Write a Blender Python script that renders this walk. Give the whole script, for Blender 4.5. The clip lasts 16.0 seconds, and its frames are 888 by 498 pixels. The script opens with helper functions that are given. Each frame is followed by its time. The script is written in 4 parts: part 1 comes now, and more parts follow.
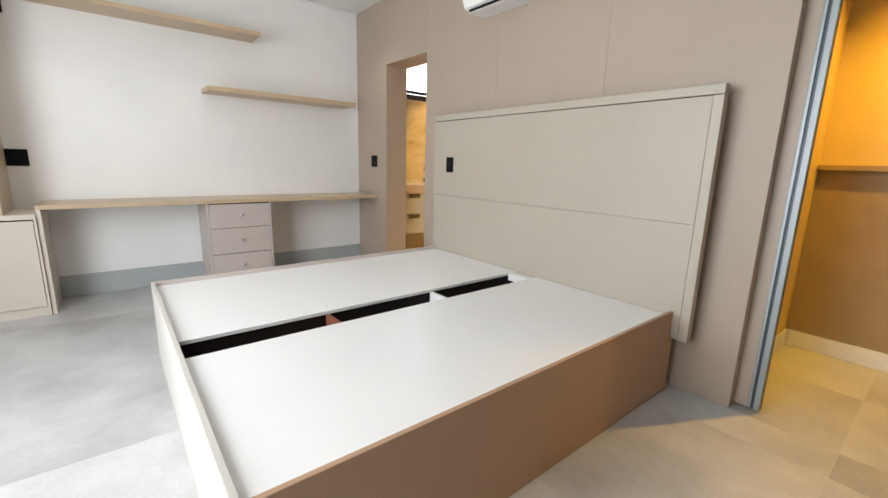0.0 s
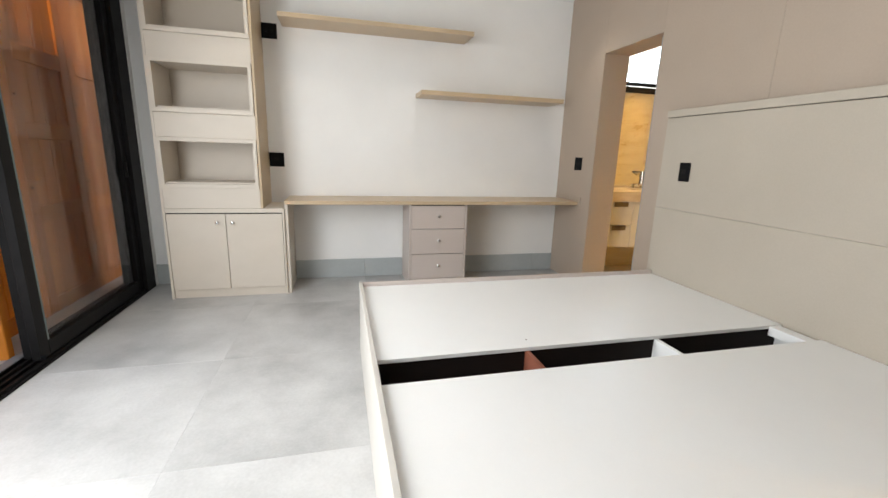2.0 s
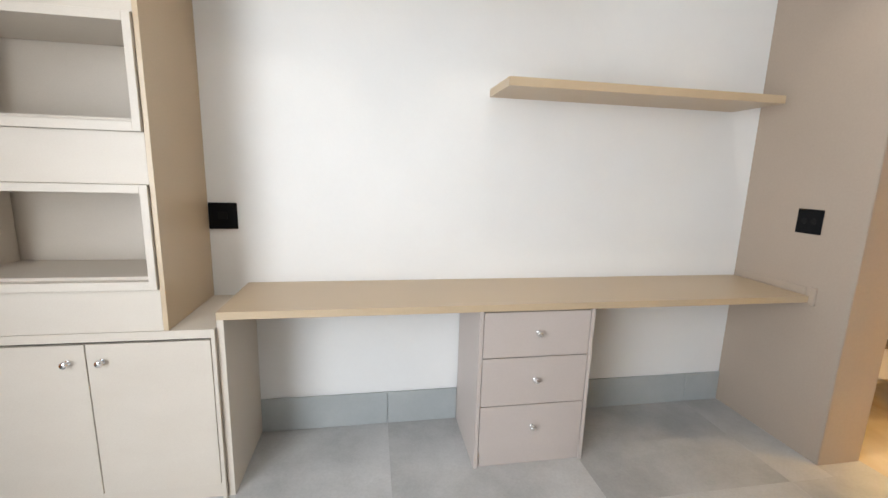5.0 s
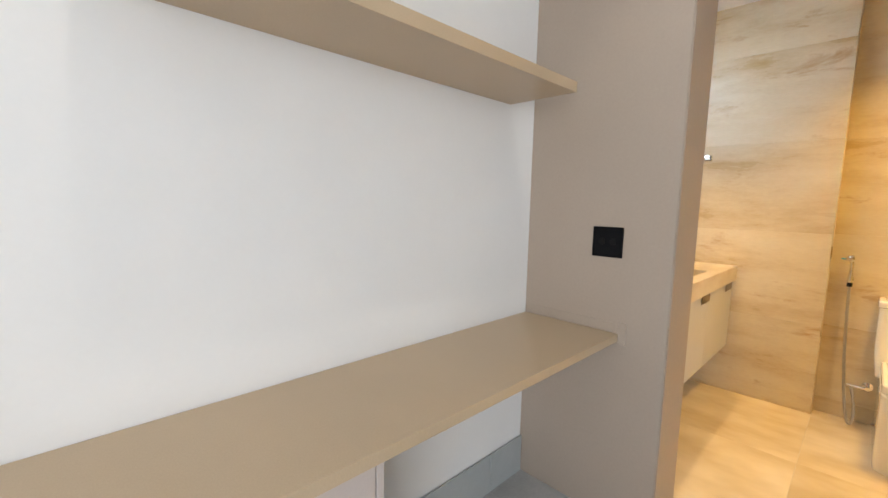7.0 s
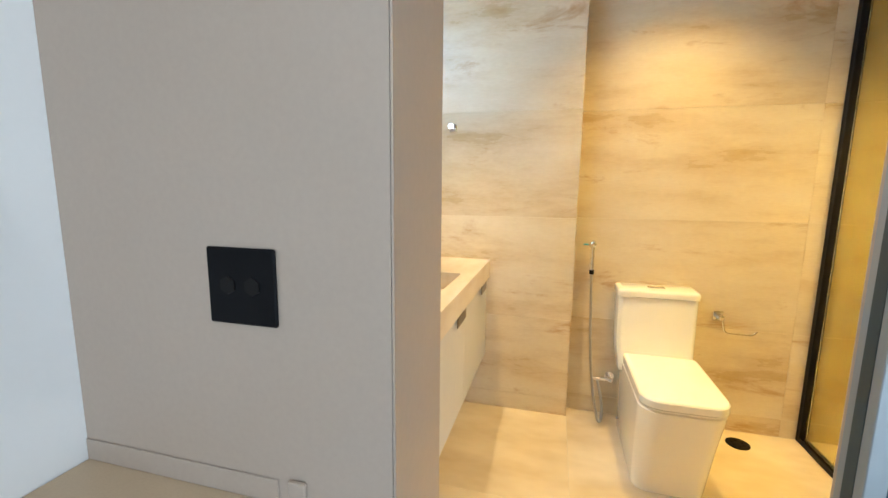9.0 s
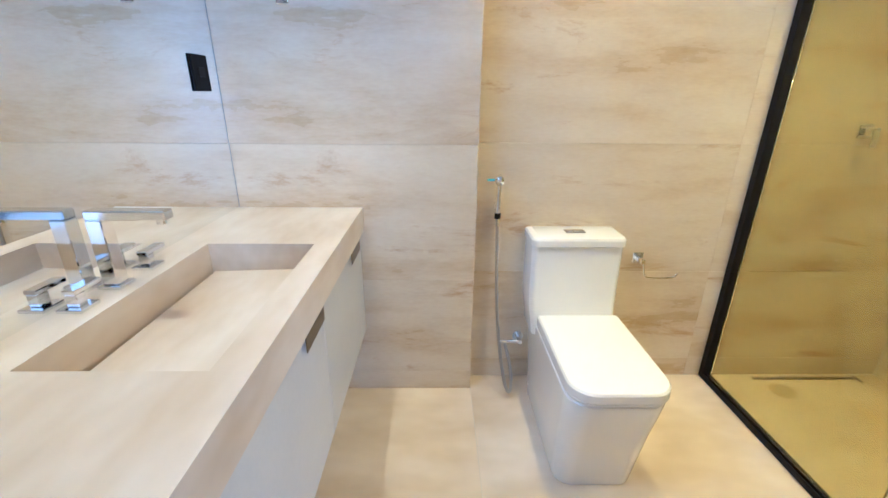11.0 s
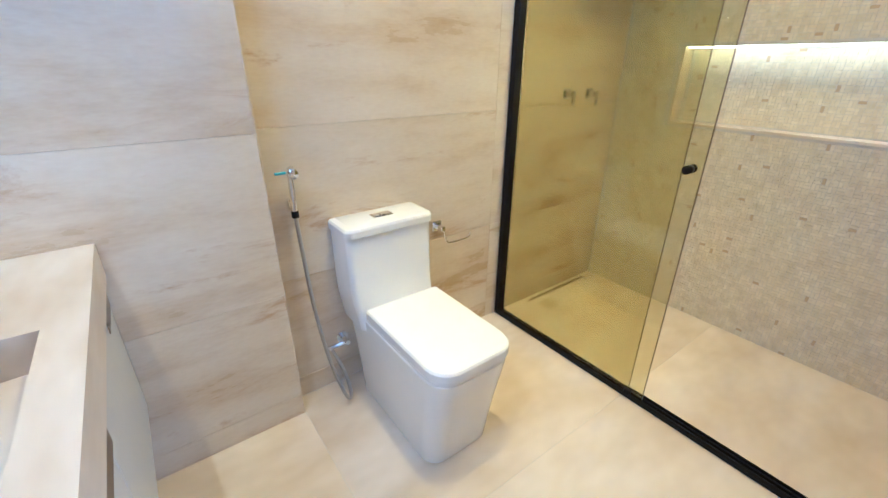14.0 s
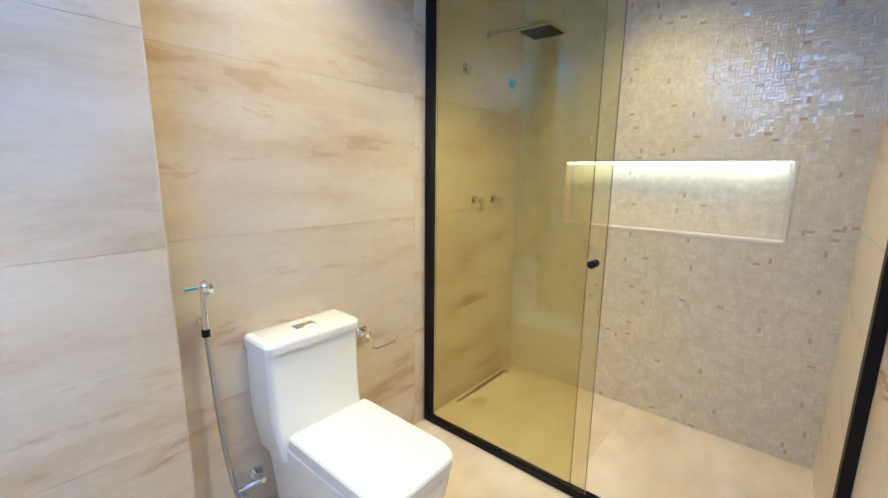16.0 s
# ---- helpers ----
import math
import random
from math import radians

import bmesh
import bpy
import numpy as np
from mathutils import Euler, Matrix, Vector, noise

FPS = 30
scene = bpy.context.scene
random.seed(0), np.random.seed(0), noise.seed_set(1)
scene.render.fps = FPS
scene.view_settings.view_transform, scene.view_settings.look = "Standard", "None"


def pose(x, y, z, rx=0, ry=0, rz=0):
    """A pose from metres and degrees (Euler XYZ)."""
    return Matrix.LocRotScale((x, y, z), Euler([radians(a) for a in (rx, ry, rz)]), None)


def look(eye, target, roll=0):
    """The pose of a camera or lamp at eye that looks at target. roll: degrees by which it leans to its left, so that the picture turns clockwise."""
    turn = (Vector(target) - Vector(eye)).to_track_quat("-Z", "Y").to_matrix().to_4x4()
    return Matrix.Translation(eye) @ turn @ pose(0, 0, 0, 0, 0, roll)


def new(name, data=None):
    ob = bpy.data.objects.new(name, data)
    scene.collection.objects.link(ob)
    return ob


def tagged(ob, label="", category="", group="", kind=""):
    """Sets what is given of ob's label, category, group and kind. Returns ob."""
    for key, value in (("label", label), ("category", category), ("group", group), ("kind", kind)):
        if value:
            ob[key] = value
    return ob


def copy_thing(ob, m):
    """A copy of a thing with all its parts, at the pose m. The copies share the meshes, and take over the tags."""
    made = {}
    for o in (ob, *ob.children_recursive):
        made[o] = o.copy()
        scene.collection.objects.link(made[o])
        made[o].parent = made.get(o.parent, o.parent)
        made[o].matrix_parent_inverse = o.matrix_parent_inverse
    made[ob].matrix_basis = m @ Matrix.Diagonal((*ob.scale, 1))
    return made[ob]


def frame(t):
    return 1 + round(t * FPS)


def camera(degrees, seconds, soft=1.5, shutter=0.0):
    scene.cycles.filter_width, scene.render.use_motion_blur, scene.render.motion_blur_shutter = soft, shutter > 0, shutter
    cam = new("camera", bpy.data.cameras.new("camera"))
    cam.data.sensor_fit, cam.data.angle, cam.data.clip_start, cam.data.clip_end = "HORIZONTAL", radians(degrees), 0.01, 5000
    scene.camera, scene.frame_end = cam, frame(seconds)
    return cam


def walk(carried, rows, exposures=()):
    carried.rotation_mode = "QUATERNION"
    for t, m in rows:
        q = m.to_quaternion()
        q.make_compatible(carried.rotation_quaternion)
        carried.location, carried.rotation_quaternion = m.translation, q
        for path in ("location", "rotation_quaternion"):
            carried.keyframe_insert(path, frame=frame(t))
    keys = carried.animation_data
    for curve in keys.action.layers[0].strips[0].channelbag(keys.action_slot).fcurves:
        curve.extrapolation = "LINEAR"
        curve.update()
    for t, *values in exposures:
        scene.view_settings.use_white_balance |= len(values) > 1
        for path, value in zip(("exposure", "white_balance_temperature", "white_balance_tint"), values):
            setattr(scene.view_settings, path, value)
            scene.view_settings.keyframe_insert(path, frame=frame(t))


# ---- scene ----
cam = camera(94.0, 16.0)
PATH = [
    (0, (0.918, 0.816, 1.155), (2.149, 2.339, 0.748), 1.5),
    (0.5, (0.917, 0.861, 1.158), (1.945, 2.526, 0.744), 1.6),
    (1, (0.93, 0.928, 1.168), (1.761, 2.697, 0.743), 1.7),
    (1.5, (0.934, 1.032, 1.188), (1.585, 2.873, 0.753), 1.7),
    (2, (0.943, 1.212, 1.204), (1.426, 3.101, 0.759), 1.8),
    (2.5, (0.926, 1.504, 1.243), (1.28, 3.421, 0.796), 1.8),
    (3, (0.901, 1.83, 1.271), (1.172, 3.76, 0.823), 1.8),
    (3.2, (0.912, 1.967, 1.296), (1.157, 3.899, 0.841), 1.8),
    (5.3, (1.127, 3.356, 1.342), (1.527, 5.286, 1.004), 1.6),
    (5.5, (1.159, 3.458, 1.342), (1.641, 5.373, 1.024), 1.7),
    (6, (1.282, 3.718, 1.299), (2.036, 5.551, 1.032), 1.5),
    (6.5, (1.433, 3.938, 1.3), (2.506, 5.608, 1.057), 1.2),
    (7, (1.587, 4.158, 1.302), (2.976, 5.578, 1.073), 1.2),
    (7.5, (1.853, 4.277, 1.301), (3.478, 5.421, 1.08), 1.2),
    (8, (2.146, 4.349, 1.325), (3.921, 5.24, 1.097), 1.1),
    (8.5, (2.421, 4.402, 1.32), (4.286, 5.082, 1.076), 0.7),
    (9, (2.678, 4.418, 1.308), (4.59, 4.928, 1.015), 0.6),
    (9.2, (2.765, 4.395, 1.31), (4.679, 4.87, 0.988), 0.5),
    (11.3, (3.44, 4.495, 1.345), (5.285, 4.362, 0.588), 0.3),
    (11.5, (3.468, 4.52, 1.357), (5.293, 4.32, 0.564), 0.1),
    (12, (3.516, 4.558, 1.347), (5.289, 4.166, 0.511), 0.1),
    (12.5, (3.538, 4.587, 1.348), (5.248, 3.996, 0.495), 0.1),
    (13, (3.564, 4.598, 1.347), (5.191, 3.819, 0.484), 0.2),
    (13.5, (3.595, 4.605, 1.35), (5.137, 3.664, 0.492), 0.2),
    (14, (3.632, 4.62, 1.358), (5.092, 3.53, 0.532), 0.4),
    (14.5, (3.652, 4.632, 1.362), (5.051, 3.421, 0.605), 0.6),
    (15, (3.669, 4.643, 1.358), (5.02, 3.319, 0.708), 0.6),
    (15.5, (3.683, 4.663, 1.365), (4.99, 3.24, 0.851), 0.7),
    (16, (3.689, 4.677, 1.375), (4.956, 3.175, 1.003), 0.7),
]
EXPOSURES = [
    (0.0, 0.08, 6500, 10), (1.0, 0.04, 6500, 10), (2.0, 0.04, 6700, 10), (3.0, 0.18, 6900, 10), (5.5, 0.33, 6300, 10), (6.5, 0.25, 6300, 10), (7.5, 0.20, 6200, 10), (8.0, 0.26, 6100, 8), (9.0, 0.42, 5400, 3),
    (11.3, 0.20, 3720, 10), (12.5, 0.18, 3690, 10), (15.0, 0.20, 3640, 10), (16.0, 0.28, 3680, 10),
]
walk(cam, [(t, look(eye, target, roll)) for t, eye, target, roll in PATH], EXPOSURES)

# ---------------------------------------------------------------- light
world = bpy.data.worlds.new("world")
scene.world = world
world.use_nodes = True
wn = world.node_tree.nodes
sky = wn.new("ShaderNodeTexSky")
sky.sky_type = 'NISHITA'
sky.sun_disc = False
sky.sun_elevation = radians(48)
sky.sun_rotation = radians(163)
sky.air_density, sky.dust_density = 1.0, 2.0
world.node_tree.links.new(sky.outputs[0], wn["Background"].inputs[0])
wn["Background"].inputs[1].default_value = 0.15

sun = new("sun", bpy.data.lights.new("sun", 'SUN'))
sun.data.energy, sun.data.angle, sun.data.color = 3.5, radians(3), (1, 0.95, 0.88)
sun.matrix_world = look((1.8, -6, 7), (0, 0, 0))


def area_lamp(name, eye, target, w, h, power, colour):
    ob = new(name, bpy.data.lights.new(name, 'AREA'))
    ob.data.shape, ob.data.size, ob.data.size_y = 'RECTANGLE', w, h
    ob.data.energy, ob.data.color = power, colour
    ob.matrix_world = look(eye, target)
    return ob


def bulb(name, place, power, colour, cone=104, blend=1.0, radius=0.012):
    ob = new(name, bpy.data.lights.new(name, 'SPOT'))
    ob.data.energy, ob.data.color, ob.data.shadow_soft_size = power, colour, radius
    ob.data.spot_size, ob.data.spot_blend = radians(cone), blend
    ob.matrix_world = look(place, (place[0], place[1] + 0.001, 0))
    return ob


WARM = (1.0, 0.57, 0.115)
area_lamp("window_daylight", (-0.60, 2.20, 1.38), (3, 2.60, 0.70), 2.1, 1.85, 103, (0.93, 0.97, 1.0))
area_lamp("bathroom_window_daylight", (4.16, 5.45, 2.26), (4.9, 4.3, 0.9), 1.0, 0.5, 11, (0.66, 0.83, 1.0))
bulb("vanity_spot", (4.15, 4.98, 2.63), 78, (1.0, 0.68, 0.29), 84, 0.6)
bulb("toilet_spot", (4.58, 3.84, 2.63), 112, WARM, 106)
bulb("shower_spot", (4.25, 2.76, 2.63), 96, WARM, 108)
for x in (0.6, 1.7, 2.8):
    bulb("bedroom_spot", (x, 4.57, 2.69), 9, (1.0, 0.93, 0.84), 88, 0.5)
bulb("closet_spot", (3.95, 0.9, 2.6), 175, (1.0, 0.56, 0.06))

# ---------------------------------------------------------------- materials


def surface(name, c1, c2, scale=6.0, rough=0.5, bump=0.1, metal=0.0, stretch=(1, 1, 1), fine=90.0, spread=(0.35, 0.65), rvar=0.1,
            c3=None, coat=0.0, spec=0.5, piece=0.0, vein=None, island=0.0, grain=0.05, specks=None, detail=8):
    """A painted, stone or board surface: clouds between c1 and c2, fine grain in the relief, uneven gloss."""
    m = bpy.data.materials.new(name)
    m.use_nodes = True
    n, l = m.node_tree.nodes, m.node_tree.links
    b = n["Principled BSDF"]
    tc, mp = n.new("ShaderNodeTexCoord"), n.new("ShaderNodeMapping")
    mp.inputs["Scale"].default_value = stretch
    info = n.new("ShaderNodeObjectInfo")
    add = n.new("ShaderNodeVectorMath")
    add.operation = 'MULTIPLY_ADD'
    add.inputs[1].default_value = (7, 5, 9)
    l.new(info.outputs["Random"], add.inputs[0])
    l.new(tc.outputs["Object"], add.inputs[2])
    l.new(add.outputs[0] if piece else tc.outputs["Object"], mp.inputs[0])
    big, small = n.new("ShaderNodeTexNoise"), n.new("ShaderNodeTexNoise")
    big.inputs["Scale"].default_value, big.inputs["Detail"].default_value, big.inputs["Roughness"].default_value = scale, detail, 0.6
    small.inputs["Scale"].default_value, small.inputs["Detail"].default_value = fine, 4
    l.new(mp.outputs[0], big.inputs[0])
    l.new(mp.outputs[0], small.inputs[0])
    ramp = n.new("ShaderNodeValToRGB")
    ramp.color_ramp.elements[0].position, ramp.color_ramp.elements[1].position = spread
    ramp.color_ramp.elements[0].color, ramp.color_ramp.elements[1].color = (*c1, 1), (*c2, 1)
    if c3:
        e = ramp.color_ramp.elements.new(0.5 * (spread[0] + spread[1]))
        e.color = (*c3, 1)
    l.new(big.outputs[0], ramp.inputs[0])
    mix = n.new("ShaderNodeMix")
    mix.data_type, mix.blend_type = 'RGBA', 'OVERLAY'
    mix.inputs[0].default_value = grain
    l.new(ramp.outputs[0], mix.inputs[6])
    l.new(small.outputs[0], mix.inputs[7])
    out = mix.outputs[2]
    if vein:
        vn, vr, vm = n.new("ShaderNodeTexNoise"), n.new("ShaderNodeValToRGB"), n.new("ShaderNodeMix")
        vn.inputs["Scale"].default_value, vn.inputs["Detail"].default_value, vn.inputs["Distortion"].default_value = scale * 1.6, 10, 0.6
        vn.inputs["Roughness"].default_value = 0.68
        l.new(mp.outputs[0], vn.inputs[0])
        vr.color_ramp.elements[0].position, vr.color_ramp.elements[1].position = 0.58, 0.70
        vr.color_ramp.elements[0].color, vr.color_ramp.elements[1].color = (0, 0, 0, 1), (0.75, 0.75, 0.75, 1)
        l.new(vn.outputs[0], vr.inputs[0])
        vm.data_type = 'RGBA'
        vm.inputs[7].default_value = (*vein, 1)
        l.new(vr.outputs[0], vm.inputs[0])
        l.new(out, vm.inputs[6])
        out = vm.outputs[2]
    if piece:
        hsv, mr, geo = n.new("ShaderNodeHueSaturation"), n.new("ShaderNodeMapRange"), n.new("ShaderNodeNewGeometry")
        mr.inputs[3].default_value, mr.inputs[4].default_value = 1 - piece, 1 + piece
        l.new(geo.outputs["Random Per Island"] if island else info.outputs["Random"], mr.inputs[0])
        l.new(mr.outputs[0], hsv.inputs["Value"])
        l.new(out, hsv.inputs["Color"])
        out = hsv.outputs[0]
        if specks:
            gt, sm = n.new("ShaderNodeMath"), n.new("ShaderNodeMix")
            gt.operation, gt.inputs[1].default_value, sm.data_type = 'GREATER_THAN', 0.984, 'RGBA'
            l.new(geo.outputs["Random Per Island"] if island else info.outputs["Random"], gt.inputs[0])
            l.new(gt.outputs[0], sm.inputs[0])
            l.new(out, sm.inputs[6])
            sm.inputs[7].default_value = (*specks, 1)
            out = sm.outputs[2]
    l.new(out, b.inputs["Base Color"])
    rr = n.new("ShaderNodeMapRange")
    rr.inputs[3].default_value, rr.inputs[4].default_value = max(rough - rvar, 0.02), rough + rvar
    l.new(big.outputs[0], rr.inputs[0])
    l.new(rr.outputs[0], b.inputs["Roughness"])
    b.inputs["Metallic"].default_value = metal
    b.inputs["Coat Weight"].default_value = coat
    b.inputs["Specular IOR Level"].default_value = spec
    if bump:
        bp = n.new("ShaderNodeBump")
        bp.inputs["Strength"].default_value, bp.inputs["Distance"].default_value = bump, 0.002
        l.new(small.outputs[0], bp.inputs["Height"])
        l.new(bp.outputs[0], b.inputs["Normal"])
    return m


def glass(name, tint, rough=0.0, mirror=False, ior=1.45):
    m = bpy.data.materials.new(name)
    m.use_nodes = True
    b = m.node_tree.nodes["Principled BSDF"]
    b.inputs["Base Color"].default_value = (*tint, 1)
    b.inputs["Roughness"].default_value = rough
    if mirror:
        b.inputs["Metallic"].default_value = 1
    else:
        b.inputs["Transmission Weight"].default_value = 1
        b.inputs["IOR"].default_value = ior
    return m


def glow(name, colour, strength):
    m = bpy.data.materials.new(name)
    m.use_nodes = True
    b = m.node_tree.nodes["Principled BSDF"]
    b.inputs["Base Color"].default_value = (*colour, 1)
    b.inputs["Emission Color"].default_value = (*colour, 1)
    b.inputs["Emission Strength"].default_value = strength
    return m


WHITE_WALL = surface("white_wall_paint", (0.79, 0.785, 0.77), (0.83, 0.825, 0.81), 1.2, 0.75, 0.10)
TAUPE_WALL = surface("taupe_wall_laminate", (0.385, 0.313, 0.25), (0.405, 0.33, 0.265), 2, 0.5, 0.04)
CEILING = surface("ceiling_paint", (0.80, 0.80, 0.79), (0.84, 0.84, 0.83), 3, 0.85, 0.08)
BOARD = surface("beige_linen_board", (0.585, 0.52, 0.44), (0.61, 0.545, 0.465), 3, 0.42, 0.05, stretch=(1, 1, 2), fine=160, grain=0.08)
BOARD_H = surface("beige_desk_board", (0.485, 0.370, 0.240), (0.512, 0.393, 0.257), 3, 0.33, 0.05, stretch=(2, 1, 1), fine=160, grain=0.08)
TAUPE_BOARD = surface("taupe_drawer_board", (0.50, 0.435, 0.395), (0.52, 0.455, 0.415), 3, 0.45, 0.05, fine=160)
HEAD = surface("headboard_board", (0.405, 0.36, 0.297), (0.425, 0.378, 0.313), 2.5, 0.45, 0.04, fine=140)
# taupe board; the closet lamp's warm cast is put into this brown
BED_WARM_SIDE = surface("bed_side_board_warm_lit", (0.43, 0.27, 0.165), (0.45, 0.287, 0.178), 3, 0.42, 0.05, fine=150)
BED_TOP = surface("white_bed_board", (0.79, 0.785, 0.77), (0.815, 0.81, 0.795), 2, 0.35, 0.03, fine=140)
# near-black: the shade inside the bed box is put into the colour
INSIDE_SHADE = surface("shaded_inner_board", (0.010, 0.007, 0.006), (0.016, 0.010, 0.008), 6, 0.7, 0.06, spec=0.2)
RED_BOARD = surface("dark_red_board", (0.17, 0.05, 0.025), (0.22, 0.07, 0.04), 6, 0.6, 0.06)
FOOT = surface("pale_foot_board", (0.53, 0.50, 0.455), (0.56, 0.53, 0.485), 3, 0.42, 0.04, fine=150)
TILE = surface("grey_concrete_tile", (0.32, 0.317, 0.31), (0.555, 0.55, 0.54), 1.8, 0.33, 0.05, c3=(0.45, 0.446, 0.437), spread=(0.30, 0.70), piece=0.04, grain=0.12)
SKIRT = surface("grey_tile_skirting", (0.36, 0.385, 0.385), (0.44, 0.465, 0.465), 4, 0.4, 0.05, spread=(0.25, 0.75))
GROUT = surface("grey_grout", (0.50, 0.50, 0.49), (0.56, 0.56, 0.55), 8, 0.85, 0.2)
BLACK = surface("black_aluminium", (0.006, 0.0055, 0.0055), (0.011, 0.010, 0.010), 8, 0.5, 0.05, spec=0.15)
BLACK_PLASTIC = surface("black_plastic", (0.004, 0.004, 0.005), (0.007, 0.007, 0.008), 8, 0.5, 0.02, spec=0.1)
SILVER = surface("anodised_aluminium", (0.25, 0.28, 0.295), (0.31, 0.34, 0.355), 6, 0.45, 0.05, metal=0.4, stretch=(1, 1, 0.1))
GREY_BEAD = surface("grey_green_bead", (0.13, 0.17, 0.165), (0.17, 0.21, 0.205), 6, 0.4, 0.03)
# the door edge channel's shade is put into this metal colour
SHADED_METAL = surface("shaded_channel_metal", (0.03, 0.05, 0.06), (0.045, 0.07, 0.08), 6, 0.45, 0.05, metal=0.2)
CHROME = surface("chrome", (0.80, 0.80, 0.80), (0.88, 0.88, 0.88), 4, 0.07, 0, metal=1.0, rvar=0.03)
STEEL = surface("ribbed_steel", (0.46, 0.45, 0.43), (0.50, 0.49, 0.47), 60, 0.32, 0.03, metal=0.9, stretch=(1, 1, 4))
BRONZE = surface("brown_handle_metal", (0.16, 0.12, 0.085), (0.22, 0.17, 0.12), 8, 0.35, 0.03, metal=0.8)
WOOD = surface("orange_timber", (0.66, 0.18, 0.012), (0.86, 0.30, 0.026), 4, 0.5, 0.15, stretch=(1, 1, 0.12), fine=60, piece=0.15, grain=0.15)
STONE = surface("cream_marble_slab", (0.47, 0.335, 0.165), (0.71, 0.635, 0.505), 1.5, 0.30, 0.03, stretch=(0.8, 0.8, 3.2), c3=(0.64, 0.545, 0.395), spread=(0.25, 0.72), fine=40, piece=0.03, vein=(0.40, 0.23, 0.085), grain=0.12)
STONE_FLOOR = surface("cream_marble_floor", (0.54, 0.44, 0.305), (0.73, 0.645, 0.535), 2.4, 0.25, 0.0, stretch=(1.5, 0.8, 1), spread=(0.3, 0.7), fine=40, piece=0.02, grain=0.0, detail=3, rvar=0.0)
STONE_TOP = surface("cream_marble_top", (0.54, 0.43, 0.29), (0.74, 0.66, 0.55), 2.4, 0.28, 0.0, stretch=(1, 2.5, 2.5), spread=(0.3, 0.7), fine=40, grain=0.0, detail=3, rvar=0.0)
CERAMIC = surface("white_ceramic", (0.83, 0.82, 0.80), (0.85, 0.84, 0.82), 3, 0.08, 0, rvar=0.03, coat=0.5)
GREY_FRONT = surface("pale_grey_cabinet_front", (0.56, 0.55, 0.53), (0.60, 0.59, 0.57), 4, 0.4, 0.05)
PLASTIC = surface("white_plastic", (0.80, 0.80, 0.79), (0.83, 0.83, 0.82), 4, 0.35, 0.02)
# the lamp's yellow is put into the closet walls' own colour
CLOSET_LAMP_YELLOW = surface("closet_wall_lamp_yellow", (0.70, 0.52, 0.20), (0.74, 0.56, 0.22), 3, 0.7, 0.08)
CLOSET_BOARD = surface("closet_board", (0.34, 0.24, 0.12), (0.38, 0.275, 0.145), 4, 0.5, 0.06)
MOSAIC = surface("pearl_mosaic", (0.58, 0.50, 0.34), (0.74, 0.67, 0.51), 22, 0.16, 0.1, c3=(0.66, 0.585, 0.42), spread=(0.25, 0.75), fine=120, piece=0.06, specks=(0.49, 0.38, 0.24))
MOSAIC_REST = surface("pearl_mosaic_field", (0.58, 0.50, 0.34), (0.74, 0.67, 0.51), 22, 0.16, 0.1, c3=(0.66, 0.585, 0.42), spread=(0.25, 0.75), fine=120, piece=0.06, island=1, specks=(0.49, 0.38, 0.24))
MOSAIC_GROUT = surface("mosaic_grout", (0.52, 0.48, 0.42), (0.58, 0.54, 0.48), 12, 0.7, 0.2)
GLASS = glass("clear_glass", (0.97, 0.985, 0.97))
GREEN_GLASS = glass("shower_glass", (0.835, 0.81, 0.53))
BACKDROP = glow("overcast_sky", (0.95, 0.98, 1.0), 1.2)
TINTED = glass("tinted_glass", (0.95, 0.91, 0.86), ior=1.28)
MIRROR = glass("mirror", (0.90, 0.91, 0.90), 0.01, True)
LED = glow("led_strip", (1.0, 0.76, 0.36), 25.0)
LAMP_FACE = glow("spot_face", (1.0, 0.8, 0.5), 6.0)
BLUE_TAPE = surface("blue_film", (0.10, 0.42, 0.62), (0.14, 0.48, 0.68), 8, 0.4, 0.02)

# ---------------------------------------------------------------- building helpers


def box(x0, x1, y0, y1, z0, z1, bevel=0.0, bm=None, seg=1):
    """Adds a box between the given limits to bm (a new one if none), its edges rounded by bevel."""
    bm = bm or bmesh.new()
    a = bmesh.ops.create_cube(bm, size=1)["verts"]
    for v in a:
        v.co = Vector(((x0 + x1) / 2 + v.co.x * (x1 - x0), (y0 + y1) / 2 + v.co.y * (y1 - y0), (z0 + z1) / 2 + v.co.z * (z1 - z0)))
    if bevel:
        es = list({e for v in a for e in v.link_edges})
        bmesh.ops.bevel(bm, geom=es, offset=bevel, segments=seg, affect='EDGES', profile=0.5)
    return bm


def rod(p, q, r, bm=None, seg=12, r2=None):
    """Adds a capped rod from p to q."""
    bm = bm or bmesh.new()
    p, q = Vector(p), Vector(q)
    m = Matrix.Translation((p + q) / 2) @ (q - p).to_track_quat("Z", "Y").to_matrix().to_4x4()
    bmesh.ops.create_cone(bm, cap_ends=True, segments=seg, radius1=r, radius2=r if r2 is None else r2, depth=(q - p).length, matrix=m)
    return bm


def link(name, bm, material, smooth=False):
    me = bpy.data.meshes.new(name)
    bm.normal_update()
    bm.to_mesh(me)
    bm.free()
    me.materials.append(material)
    if smooth:
        for p in me.polygons:
            p.use_smooth = True
    return new(name, me)


def hang(ob, parent):
    ob.parent = parent
    ob.matrix_parent_inverse = Matrix.Translation(parent.location).inverted()
    return ob


def part(name, bm, material, parent, label="", smooth=False):
    """One mesh under a thing or under a part of it."""
    return tagged(hang(link(name, bm, material, smooth), parent), label)


